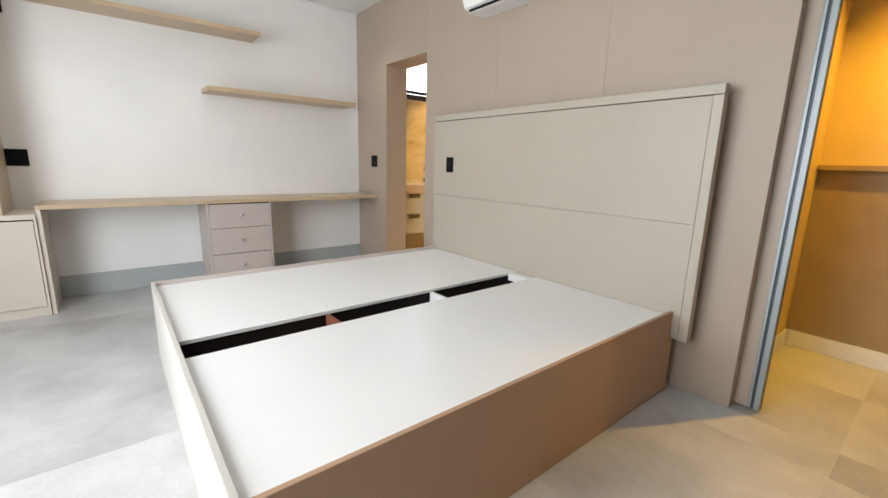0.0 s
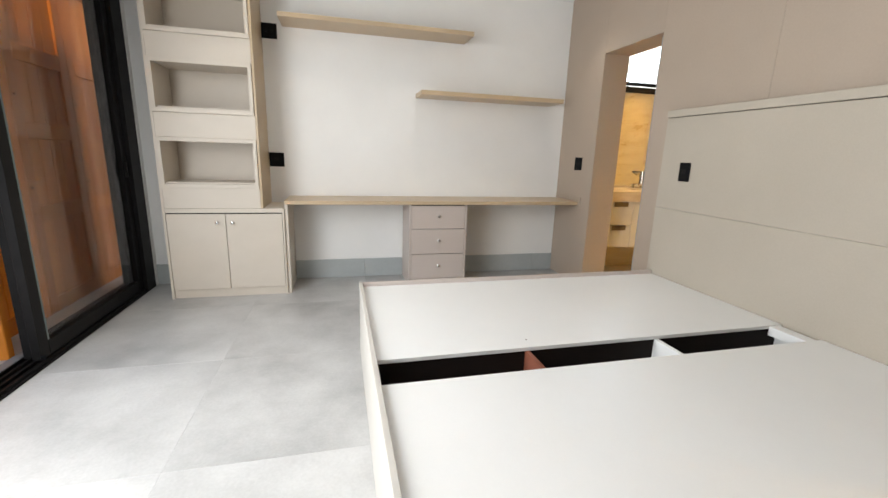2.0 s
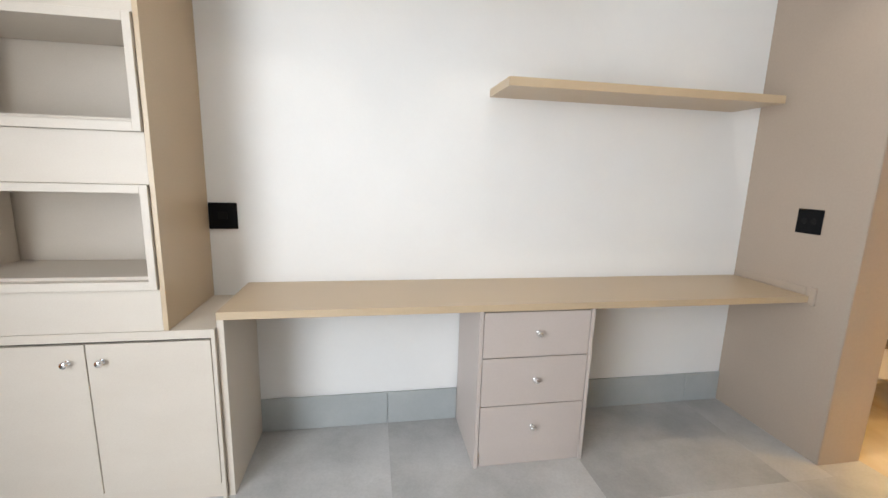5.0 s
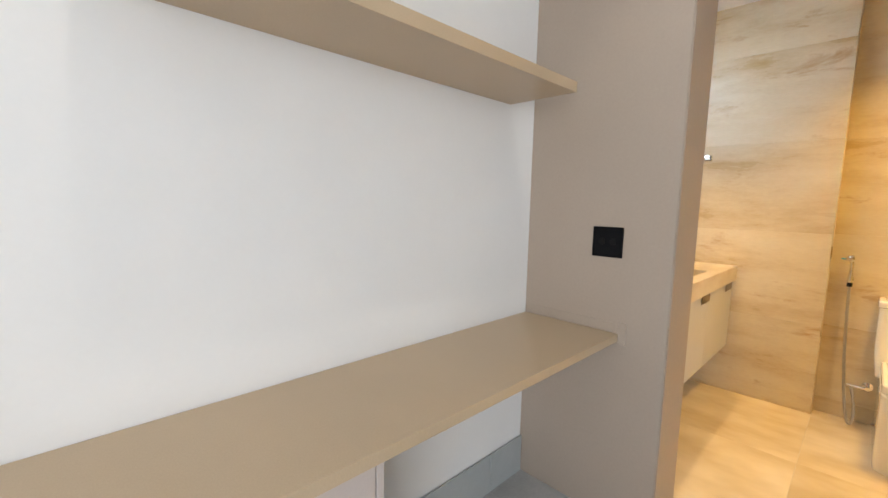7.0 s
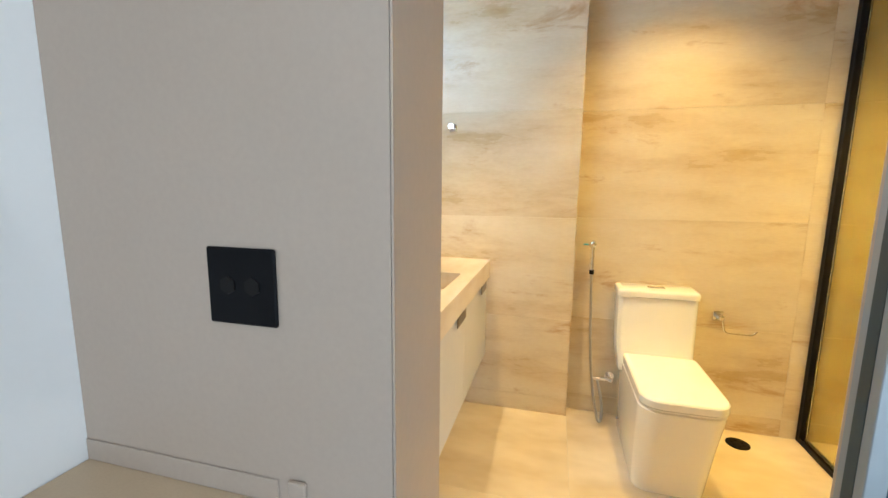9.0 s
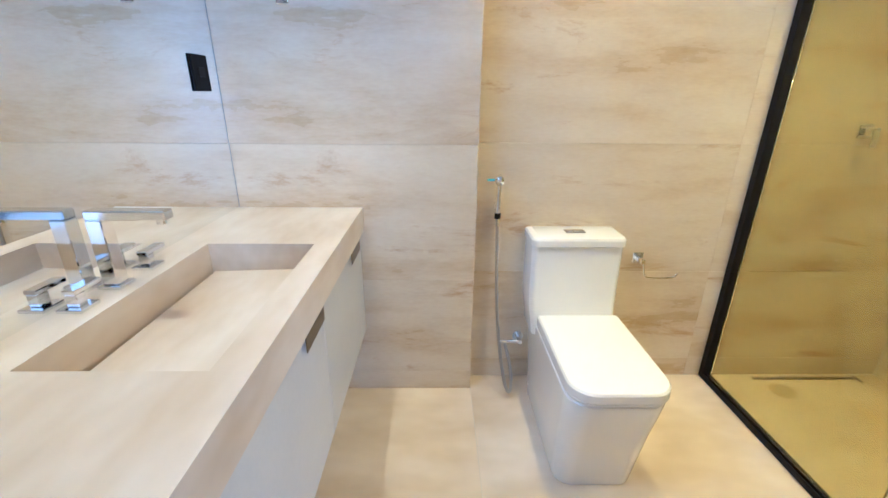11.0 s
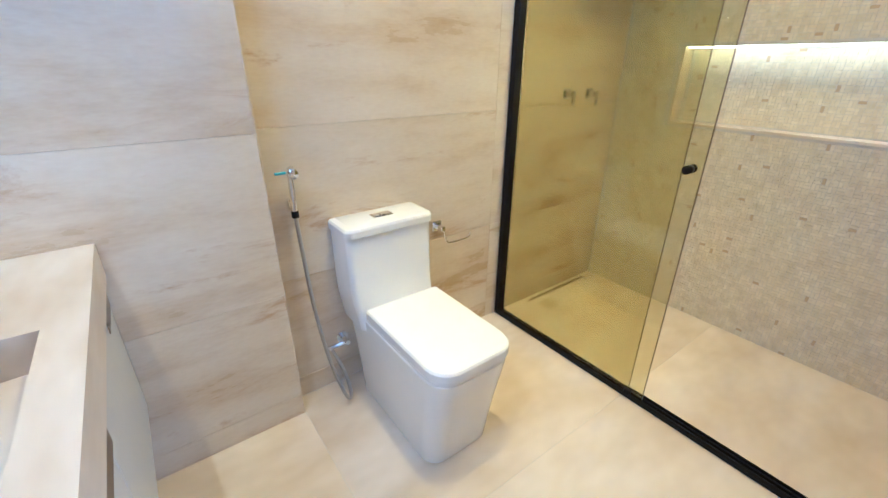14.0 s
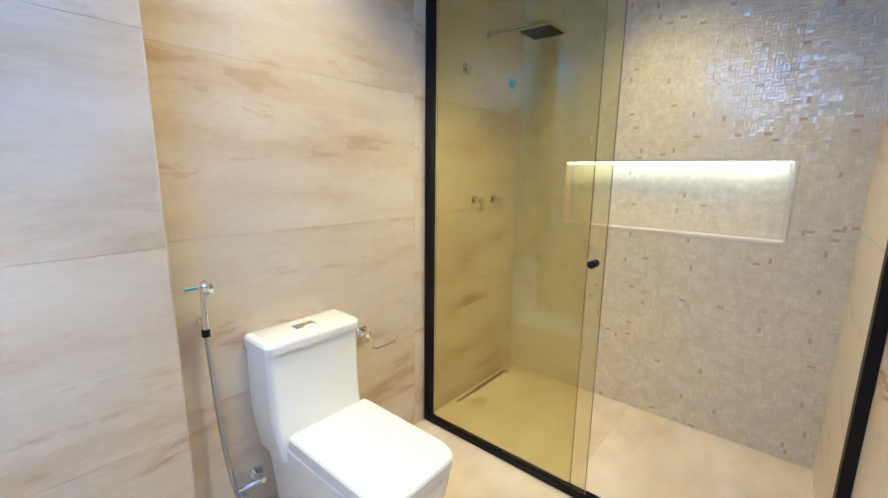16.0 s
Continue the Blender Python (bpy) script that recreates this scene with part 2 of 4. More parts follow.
def thing(name, place, label, category, group="", kind=""):
    """A thing's empty at its base."""
    e = new(name)
    e.location = place
    e.empty_display_size = 0.1
    return tagged(e, label, category, group, kind)


def setting(name, bm, material, label="", category=""):
    return tagged(link(name, bm, material), label, category, "", "structure")


def tube(points, r, name, material, parent=None, label="", res=6):
    """A bent pipe along smooth points."""
    cu = bpy.data.curves.new(name, 'CURVE')
    cu.dimensions, cu.bevel_depth, cu.bevel_resolution, cu.use_fill_caps = '3D', r, 3, True
    sp = cu.splines.new('NURBS')
    sp.points.add(len(points) - 1)
    for k, p in zip(sp.points, points):
        k.co = (*p, 1)
    sp.order_u, sp.use_endpoint_u, sp.resolution_u = 3, True, res
    tmp = bpy.data.objects.new(name, cu)
    me = bpy.data.meshes.new_from_object(tmp)
    me.name = name
    bpy.data.objects.remove(tmp)
    bpy.data.curves.remove(cu)
    me.materials.clear()
    me.materials.append(material)
    for p in me.polygons:
        p.use_smooth = True
    ob = new(name, me)
    return tagged(hang(ob, parent), label) if parent else ob


# ---------------------------------------------------------------- the rooms' shell
CEIL, BCEIL = 2.70, 2.64
WX, WB, WJ = 3.20, 3.455, 3.445   # wall behind the bed: bedroom face, bathroom face, end of the thick door pier
YN = 5.25                        # white wall
GX = -0.64                       # inner face of the garden door's wall
DY0, DY1, DH = 3.948, 4.632, 2.10
CY0, CY1 = 0.35, 1.362
WIN_Y0, WIN_H = 1.12, 2.45
PX, FX, MY, SY, PY = 5.03, 5.13, 5.27, 2.21, 4.305
NX0, NX1, NZ0, NZ1 = 3.70, 4.80, 1.055, 1.435
CBX, CBY = 4.43, 1.42

floor = setting("floor", box(-0.85, 5.35, -1.7, 5.5, -0.12, -0.0010), GROUT, "floor of large grey concrete-look tiles", "floor")
setting("ceiling", box(-0.85, WX + 0.02, -1.7, 5.4, CEIL, CEIL + 0.1), CEILING, "smooth white painted bedroom ceiling", "ceiling")
setting("ceiling_bathroom", box(WX + 0.02, 5.35, 1.95, 5.45, BCEIL, BCEIL + 0.1), CEILING, "smooth white painted bathroom ceiling", "ceiling")
setting("ceiling_closet", box(WX + 0.02, 5.35, -1.7, 1.95, BCEIL, BCEIL + 0.1), CEILING, "white painted closet ceiling", "ceiling")
setting("wall_north", box(-0.85, WX + 0.012, YN, YN + 0.15, -0.01, CEIL), WHITE_WALL, "white painted wall behind the desk", "wall")
# unseen wall, colour unknown; taupe added to lower the bounced fill
setting("wall_south", box(-0.85, 5.3, -1.85, -1.7, -0.01, CEIL), TAUPE_WALL, "unseen south wall, made taupe to cut bounced light", "wall")
# cornice line between the white wall and the ceiling
setting("trim", box(GX, WX, YN - 0.012, YN - 0.001, CEIL - 0.02, CEIL - 0.001, 0.003), CEILING, "thin white ceiling trim", "trim")

bm = box(WX + 0.012, WJ, DY1, YN + 0.2, -0.01, CEIL - 0.001)
box(WX + 0.012, WX + 0.055, CY1, DY0, -0.01, CEIL - 0.001, bm=bm)        # the two skins of the door pocket
box(WB - 0.05, WB, 1.5, DY0, -0.01, BCEIL - 0.001, bm=bm)
box(WX + 0.012, WB, -1.7, CY0, -0.01, BCEIL - 0.001, bm=bm)
box(WX + 0.012, WB, DY0, DY1, DH, BCEIL - 0.001, bm=bm)
box(WX + 0.012, WB, CY0, CY1, DH + 0.25, BCEIL - 0.001, bm=bm)
box(WX + 0.055, WB - 0.05, CY1, DY0, DH + 0.25, BCEIL - 0.001, bm=bm)
wall_east = setting("wall_east", bm, TAUPE_WALL, "taupe panelled wall behind the bed with two pocket doors", "wall")


def wall_panel(y0, y1, z0, z1):
    part("panel", box(WX, WX + 0.0125, y0 + 0.0007, y1 - 0.0007, z0, z1, 0.0005), TAUPE_WALL, wall_east)


for a, b in ((CY1, 2.217), (2.217, 3.083), (3.083, DY0), (DY1, YN)):
    wall_panel(a, b, 0.0, CEIL - 0.002)
wall_panel(DY0, DY1, DH, CEIL - 0.002)
wall_panel(-1.7, CY0, 0.0, CEIL - 0.002)
wall_panel(CY0, CY1, DH + 0.25, CEIL - 0.002)

bm = box(GX - 0.18, GX, 5.2, YN, -0.01, CEIL)
box(GX - 0.18, GX, -1.7, WIN_Y0, -0.01, CEIL, bm=bm)
box(GX - 0.18, GX, WIN_Y0, 5.2, WIN_H, CEIL, bm=bm)
setting("wall_west", bm, WHITE_WALL, "white wall around the garden door", "wall")

wall_bath_east = setting("wall_bath_east", box(FX + 0.012, FX + 0.2, 1.95, PY, -0.01, BCEIL), STONE, "cream marble slab wall behind the toilet", "wall")
wall_pier = setting("wall_pier", box(PX + 0.012, FX + 0.2, PY + 0.001, MY + 0.2, -0.01, BCEIL), STONE, "cream marble pier beside the vanity", "wall")
bm = box(WJ, PX + 0.012, MY, MY + 0.32, -0.01, 1.93)
box(WJ, PX + 0.012, MY, MY + 0.32, 2.58, BCEIL, bm=bm)
box(WJ, 3.60, MY, MY + 0.32, 1.93, 2.58, bm=bm)
box(4.72, PX + 0.012, MY, MY + 0.32, 1.93, 2.58, bm=bm)
setting("wall_bath_north", bm, STONE, "cream marble wall carrying the mirror", "wall")
bm = box(WB, FX + 0.012, SY - 0.2, SY - 0.09, -0.01, BCEIL)
for a, b, c, d in ((WB, NX0, -0.01, BCEIL), (NX1, FX + 0.012, -0.01, BCEIL), (NX0, NX1, -0.01, NZ0), (NX0, NX1, NZ1, BCEIL)):
    box(a, b, SY - 0.09, SY - 0.003, c, d, bm=bm)
wall_shower = setting("wall_shower", bm, MOSAIC_GROUT, "shower wall in pearly mosaic with a lit niche", "wall")
setting("wall_closet_north", box(WB, 4.6, CBY, CBY + 0.1, -0.01, BCEIL), CLOSET_LAMP_YELLOW, "closet side wall, yellow lamp light in its colour", "wall")
setting("wall_closet_east", box(CBX, CBX + 0.15, -1.7, CBY, -0.01, BCEIL), CLOSET_LAMP_YELLOW, "closet back wall, yellow lamp light in its colour", "wall")
bm = box(CBX - 0.014, CBX - 0.001, -1.7, CBY - 0.015, 0, 0.11, 0.003)
box(WB + 0.01, CBX - 0.014, CBY - 0.014, CBY - 0.001, 0, 0.11, 0.003, bm=bm)
setting("baseboard_closet", bm, PLASTIC, "white closet baseboard", "baseboard")

# grey tile skirting of the white wall, piece by piece
skirting = setting("baseboard", box(GX, WX - 0.001, YN - 0.004, YN - 0.0005, 0, 0.175), GROUT, "grey tile skirting along the white wall", "baseboard")
for a, b in ((GX + 0.002, -0.384), (0.528, 1.1640), (1.1660, 1.540), (2.080, 2.964), (2.966, WX - 0.002)):
    part("tile", box(a, b, YN - 0.013, YN - 0.004, 0.0, 0.180, 0.001), SKIRT, skirting)

# ---------------------------------------------------------------- garden door and outside


def garden_door():
    e = tagged(new("window_1"), "black aluminium sliding glass door, half open", "window", "", "structure")
    e.location = (GX, 4.4, 0)
    x0, x1 = GX - 0.17, GX
    part("frame", box(x0, x1 - 0.002, 5.035, 5.198, 0, WIN_H, 0.004), BLACK, e)
    part("frame", box(x0, x1 - 0.002, WIN_Y0, WIN_Y0 + 0.06, 0, WIN_H, 0.004), BLACK, e)
    part("frame", box(x0, x1 - 0.002, WIN_Y0 + 0.06, 5.035, WIN_H - 0.06, WIN_H, 0.004), BLACK, e)
    bm = box(x0, x1, WIN_Y0, 5.19, 0.0005, 0.008)
    for k in range(4):
        box(x0 + 0.012 + 0.044 * k, x0 + 0.022 + 0.044 * k, WIN_Y0 + 0.06, 5.035, 0.008, 0.026, 0.001, bm=bm)
    part("floor_track", bm, BLACK, e)
    part("rail", box(x0 - 0.06, x0 - 0.002, WIN_Y0, 5.19, 0.0, 0.018, 0.003), SILVER, e, "pale aluminium outer rail")
    for xa, ya, yb in ((GX - 0.075, 3.765, 5.030), (GX - 0.135, 3.80, 5.005)):
        leaf = part("sash", box(xa, xa + 0.045, ya, ya + 0.075, 0.027, WIN_H - 0.062, 0.003), BLACK, e)
        part("stile", box(xa, xa + 0.045, yb - 0.075, yb, 0.027, WIN_H - 0.062, 0.003), BLACK, leaf)
        part("rail", box(xa, xa + 0.045, ya + 0.075, yb - 0.075, 0.027, 0.115, 0.003), BLACK, leaf)
        part("rail", box(xa, xa + 0.045, ya + 0.075, yb - 0.075, WIN_H - 0.13, WIN_H - 0.062, 0.003), BLACK, leaf)
        g = part("pane", box(xa + 0.018, xa + 0.026, ya + 0.07, yb - 0.070, 0.11, WIN_H - 0.125), TINTED, leaf)
        g.visible_shadow = False
        part("bead", box(xa + 0.027, xa + 0.043, ya + 0.0755, ya + 0.090, 0.116, WIN_H - 0.131, 0.001), GREY_BEAD, leaf, "grey-green glazing bead")
    part("latch", box(GX - 0.028, GX - 0.012, 4.975, 4.995, 0.95, 1.07, 0.004), BLACK, e)
    part("roller", box(GX - 0.03, GX - 0.004, 3.752, 3.764, 0.035, 0.06, 0.003), BLACK_PLASTIC, e)
    return e


garden_door()


def shutter():
    """One timber shutter leaf in its own coordinates: hinge at y 0, width 0.66."""
    e = thing("timber_shutter", (-1.12, 3.91, 0.0), "orange-brown framed timber shutter standing outside the glass door", "shutter", "timber shutters")
    w, x, y0 = 0.66, -1.12, 3.91
    for a in (0.0, w - 0.09):
        part("stile", box(x, x + 0.045, y0 + a, y0 + a + 0.09, 0.0, 2.44, 0.004), WOOD, e)
    edges = (0.0, 0.66, 1.22, 1.72, 2.33)
    for z in edges:
        part("rail", box(x, x + 0.045, y0 + 0.09, y0 + w - 0.09, z, z + 0.11, 0.004), WOOD, e)
    for z0, z1 in zip(edges[:-1], edges[1:]):
        for k in range(4):
            a = y0 + 0.09 + k * (w - 0.18) / 4
            part("slat", box(x + 0.012, x + 0.030, a + 0.001, a + (w - 0.18) / 4 - 0.001, z0 + 0.11, z1, 0.002), WOOD, e)
    for z in (0.9, 1.5):
        part("bolt", rod((x + 0.045, y0 + 0.03, z), (x + 0.056, y0 + 0.03, z), 0.006), BLACK, e)
    return e


first = shutter()
copy_thing(first, pose(-1.12, 4.573, 0.0))
copy_thing(first, pose(-1.12, 5.236, 0.0))
copy_thing(first, pose(-0.88, 3.86, 0.0, 0, 0, 88))

setting("ground", box(-40, -0.85, -40, 40, -0.14, 0.0), surface("pale_deck_stone", (0.55, 0.53, 0.49), (0.62, 0.60, 0.56), 3, 0.7, 0.2), "pale stone terrace outside the door", "ground")
setting("backdrop", box(2.0, 7.0, 7.4, 7.42, 0.5, 6.5), BACKDROP, "white overcast sky beyond the bathroom window", "backdrop")

# ---------------------------------------------------------------- sliding door leaves


def pocket_leaf(name, tip, back, top, way):
    """A door leaf pushed into its pocket; only the aluminium edge at y = tip stands out. way: the side to which it closes."""
    e = tagged(new(name), "taupe pocket door with an aluminium edge, pushed open", "door", "", "structure")
    e.location = (3.28, (tip + back) / 2, 0)

    def y_box(a, b, x0, x1):
        lo, hi = sorted((tip + way * a, tip + way * b))
        return box(x0, x1, lo, hi, 0.012, top - 0.02, min(0.0012, 0.3 * (hi - lo)))

    lo, hi = sorted((tip - way * 0.05, back))
    part("leaf", box(3.268, 3.306, lo, hi, 0.012, top - 0.02, 0.001), TAUPE_WALL, e)
    part("edge_profile", y_box(-0.024, 0.0, 3.262, 3.312), SILVER, e, "pale aluminium edge profile")
    # flat strip, a hair proud; its dark colour paints the channel's shade
    part("channel", y_box(-0.0002, 0.0008, 3.278, 3.298), SHADED_METAL, e, "flat dark strip painted as the shade of the edge channel")
    part("groove", y_box(-0.036, -0.024, 3.272, 3.302), SHADED_METAL, e)
    part("edge_lip", y_box(-0.050, -0.036, 3.265, 3.309), SILVER, e)
    return e


pocket_leaf("door_1", 4.032, 3.30, DH + 0.06, 1)
pocket_leaf("door_2", 1.256, 2.20, DH + 0.30, -1)

# door linings in the taupe board
bm = box(WX + 0.001, WJ - 0.001, DY1 - 0.004, DY1 - 0.0005, 0, DH)
box(WX + 0.001, WB - 0.001, DY0, DY1 - 0.004, DH - 0.004, DH - 0.0005, bm=bm)
setting("trim_door", bm, TAUPE_WALL, "taupe lining of the bathroom doorway", "trim")

# ---------------------------------------------------------------- switches and sockets


def face_plate(place, n, w, h, sockets):
    """A black wall plate of w by h at place, facing along the axis n ('x': towards -x, 'y': towards -y)."""
    e = thing("wall_socket" if sockets else "wall_switch", place, "square black plastic socket plate on the wall" if sockets else "black plastic switch plate on the wall",
              "socket" if sockets else "switch", "black plates")
    x, y, z = place

    def slab(u0, u1, z0, z1, d0, d1, bev):
        if n == 'x':
            return box(x - d1, x - d0, y + u0, y + u1, z + z0, z + z1, bev)
        return box(x + u0, x + u1, y - d1, y - d0, z + z0, z + z1, bev)

    part("plate", slab(-w / 2, w / 2, -h / 2, h / 2, 0.0005, 0.008, 0.0025), BLACK_PLASTIC, e)
    if sockets:
        for s in (-1, 1):
            p = (x - 0.007, y + s * 0.022, z + 0.002) if n == 'x' else (x + s * 0.022, y - 0.007, z + 0.002)
            q = (p[0] - 0.004, p[1], p[2]) if n == 'x' else (p[0], p[1] - 0.004, p[2])
            part("socket", rod(p, q, 0.0145, seg=6), BLACK, e)
    else:
        part("rocker", slab(-0.02, 0.02, -0.012, 0.018, 0.008, 0.0115, 0.001), BLACK, e)
    return e


face_plate((WX, 4.875, 1.155), 'x', 0.122, 0.12, True)
face_plate((3.09, 3.453, 1.141), 'x', 0.085, 0.118, False)
face_plate((0.408, YN, 1.114), 'y', 0.124, 0.122, False)
face_plate((0.404, YN, 2.168), 'y', 0.124, 0.120, True)

# ---------------------------------------------------------------- bedroom things


def bed():
    e = thing("bed_base", (2.1, 2.63, 0), "taupe bed box with white top boards and an open slot", "bed")
    x0, x1, y0, y1, h = 1.046, 3.086, 1.636, 3.624, 0.446
    t = 0.018
    # near side browner than the far one: warm light painted in
    part("side_board", box(x0, x1 + 0.04, y0, y0 + t, 0, h, 0.0015), BED_WARM_SIDE, e, "taupe side board with warm lamp light in its brown colour")
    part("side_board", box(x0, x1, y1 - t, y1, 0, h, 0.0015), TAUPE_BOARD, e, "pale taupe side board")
    part("foot_board", box(x0 - 0.002, x0 + t, y0 + t, y1 - t, 0, h, 0.0015), FOOT, e)
    part("head_rail", box(x1 - 0.02, x1, y0 + t, y1 - t, 0.0, 0.40, 0.0015), BED_TOP, e)
    zt = h - 0.022
    part("top_board", box(x0 + t + 0.002, x1 - 0.002, y0 + t + 0.002, 2.505, zt - 0.018, zt, 0.0015), BED_TOP, e, "white laminated top board")
    part("top_board", box(x0 + t + 0.002, x1 - 0.002, 2.682, y1 - t - 0.002, zt - 0.018, zt, 0.0015), BED_TOP, e, "white laminated top board")
    part("end_cleat", box(x1 - 0.085, x1 - 0.02, 2.505, 2.682, zt - 0.05, zt - 0.004, 0.001), BED_TOP, e)
    for x, m in ((1.69, RED_BOARD), (2.335, BED_TOP)):
        part("divider", box(x, x + 0.018, y0 + 0.03, y1 - 0.03, 0.02, zt - 0.0185, 0.001), m, e)
    # bottom and beams carry the slot's shade as colour
    part("bottom_board", box(x0 + t, x1 - 0.02, y0 + t, y1 - t, 0.03, 0.045), INSIDE_SHADE, e)
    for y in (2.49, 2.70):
        part("beam", box(x0 + t, x1 - 0.02, y - 0.009, y + 0.009, 0.045, zt - 0.0185), INSIDE_SHADE, e)
    part("screw", rod((1.72, 2.75, zt - 0.002), (1.72, 2.75, zt + 0.0006), 0.004), BRONZE, e)
    return e


bed()


def headboard():
    e = thing("headboard", (3.11, 2.6, 0.30), "beige headboard panel with grooved border standing off the wall", "headboard")
    y0, y1, z0, z1, b = 1.552, 3.665, 0.303, 1.532, 0.044
    part("border", box(3.082, 3.130, y0, y0 + b, z0, z1 - b - 0.003, 0.0015), HEAD, e)
    part("border", box(3.082, 3.130, y0, y1, z1 - b, z1, 0.0015), HEAD, e)
    part("panel", box(3.090, 3.126, y0 + b + 0.004, y1, z0, 0.8925, 0.0012), HEAD, e)
    part("panel", box(3.090, 3.126, y0 + b + 0.004, y1, 0.8937, z1 - b - 0.004, 0.0012), HEAD, e)
    part("groove", box(3.110, 3.128, y0 + b - 0.001, y1 - 0.002, z0 + 0.001, z1 - b + 0.001), BLACK, e)
    for y in (1.75, 2.6, 3.5):
        part("batten", box(3.126, 3.1995, y, y + 0.05, 0.6, 1.3), BED_WARM_SIDE, e)
    return e


headboard()


def knob(parent, x, y, z, r=0.0135):
    k = rod((x, y, z), (x, y - 0.014, z), 0.0045, seg=10)
    rod((x, y, z), (x, y - 0.003, z), r * 0.8, k, 16, r * 0.7)
    rod((x, y - 0.012, z), (x, y - 0.018, z), 0.006, k, 16, r)
    rod((x, y - 0.018, z), (x, y - 0.025, z), r, k, 16, r)
    rod((x, y - 0.025, z), (x, y - 0.029, z), r, k, 16, r * 0.75)
    part("knob", k, CHROME, parent, "small polished steel knob", True)


def desk():
    e = thing("desk", (1.8, 5.0, 0), "long beige desk board between cabinet and wall", "desk")
    part("desktop", box(0.500, WX - 0.0015, 4.81, YN - 0.002, 0.763, 0.794, 0.001), BOARD_H, e)
    part("side_panel", box(0.500, 0.526, 4.811, YN - 0.002, 0, 0.763, 0.001), BOARD, e)
    t = thing("desk_end_trim", (WX, 5.0, 0.76), "beige end strip on the wall over the desk", "trim")
    part("strip", box(WX - 0.004, WX - 0.0005, 4.83, YN - 0.003, 0.7945, 0.836, 0.0012), TAUPE_WALL, t)
    part("cap", box(WX - 0.010, WX - 0.0005, 4.778, 4.8085, 0.752, 0.842, 0.002), TAUPE_WALL, t)


desk()


def drawer_unit():
    e = thing("drawer_unit", (1.81, 5.0, 0), "taupe three-drawer unit under the desk", "drawers")
    x0, x1, yf = 1.542, 2.078, 4.828
    part("side_panel", box(x0, x0 + 0.018, yf, YN - 0.014, 0, 0.762, 0.001), TAUPE_BOARD, e)
    part("side_panel", box(x1 - 0.018, x1, yf, YN - 0.014, 0, 0.762, 0.001), TAUPE_BOARD, e)
    part("plinth", box(x0 + 0.018, x1 - 0.018, yf + 0.012, yf + 0.03, 0, 0.07, 0.001), TAUPE_BOARD, e)
    part("carcass", box(x0 + 0.018, x1 - 0.018, yf + 0.03, YN - 0.015, 0.02, 0.760), BLACK, e)
    for z0, z1 in ((0.077, 0.305), (0.310, 0.5375), (0.5425, 0.752)):
        d = part("drawer", box(x0 + 0.021, x1 - 0.021, yf + 0.001, yf + 0.020, z0, z1, 0.0012), TAUPE_BOARD, e)
        knob(d, 1.812, yf + 0.001, (z0 + z1) / 2 + 0.008)


drawer_unit()


def tower():
    e = thing("shelf_tower", (0, 5.0, 0.735), "tall beige shelf tower with empty open niches", "shelf")
    x0, x1, yf, z0, z1 = -0.380, 0.344, 4.792, 0.735, CEIL - 0.002
    part("side_panel", box(x0, x0 + 0.018, yf, YN - 0.002, z0, z1, 0.001), BOARD, e)
    part("side_panel", box(x1 - 0.018, x1, yf, YN - 0.002, z0, z1, 0.001), BOARD_H, e)
    part("back_panel", box(x0 + 0.018, x1 - 0.018, YN - 0.12, YN - 0.10, z0, z1), BOARD, e)
    niches = ((0.925, 1.240), (1.478, 1.790), (2.022, 2.335))
    edges = [z0] + [v for a, b in niches for v in (a - 0.032, b + 0.030)] + [z1]
    for a, b in zip(edges[0::2], edges[1::2]):
        part("fascia", box(x0 + 0.0185, x1 - 0.0185, yf + 0.002, yf + 0.020, a, b, 0.001), BOARD, e)
    for a, b in niches:
        bm = box(-0.361, -0.336, yf - 0.012, yf + 0.33, a - 0.031, b + 0.029, 0.001)
        box(0.298, 0.3235, yf - 0.012, yf + 0.33, a - 0.031, b + 0.029, 0.001, bm=bm)
        box(-0.336, 0.298, yf - 0.012, yf + 0.33, a - 0.031, a, 0.001, bm=bm)
        box(-0.336, 0.298, yf - 0.012, yf + 0.33, b, b + 0.029, 0.001, bm=bm)
        part("niche_box", bm, BOARD, e)
        part("shelf_board", box(-0.336, 0.298, yf + 0.02, yf + 0.325, a + 0.0005, a + 0.012), BOARD, e)
    c = thing("base_cabinet", (0.05, 5.0, 0), "beige two-door base cabinet with steel knobs", "cabinet")
    xa, xb = -0.380, 0.4985
    part("side_panel", box(xa, xa + 0.018, yf, YN - 0.002, 0, 0.735, 0.001), BOARD, c)
    part("side_panel", box(xb - 0.014, xb, yf, YN - 0.002, 0, 0.735, 0.001), BOARD, c)
    part("top_board", box(xa + 0.018, xb - 0.014, yf, YN - 0.002, 0.700, 0.734, 0.001), BOARD, c)
    part("plinth", box(xa + 0.018, xb - 0.014, yf + 0.02, yf + 0.04, 0, 0.068, 0.001), BOARD, c)
    part("carcass", box(xa + 0.018, xb - 0.014, yf + 0.03, YN - 0.002, 0.068, 0.699), BLACK, c)
    for a, b, k in ((xa + 0.021, 0.056, -0.001), (0.060, xb - 0.018, 0.110)):
        d = part("door", box(a, b, yf + 0.003, yf + 0.021, 0.073, 0.690, 0.0012), BOARD, c)
        knob(d, k, yf + 0.003, 0.624, 0.0135)


tower()


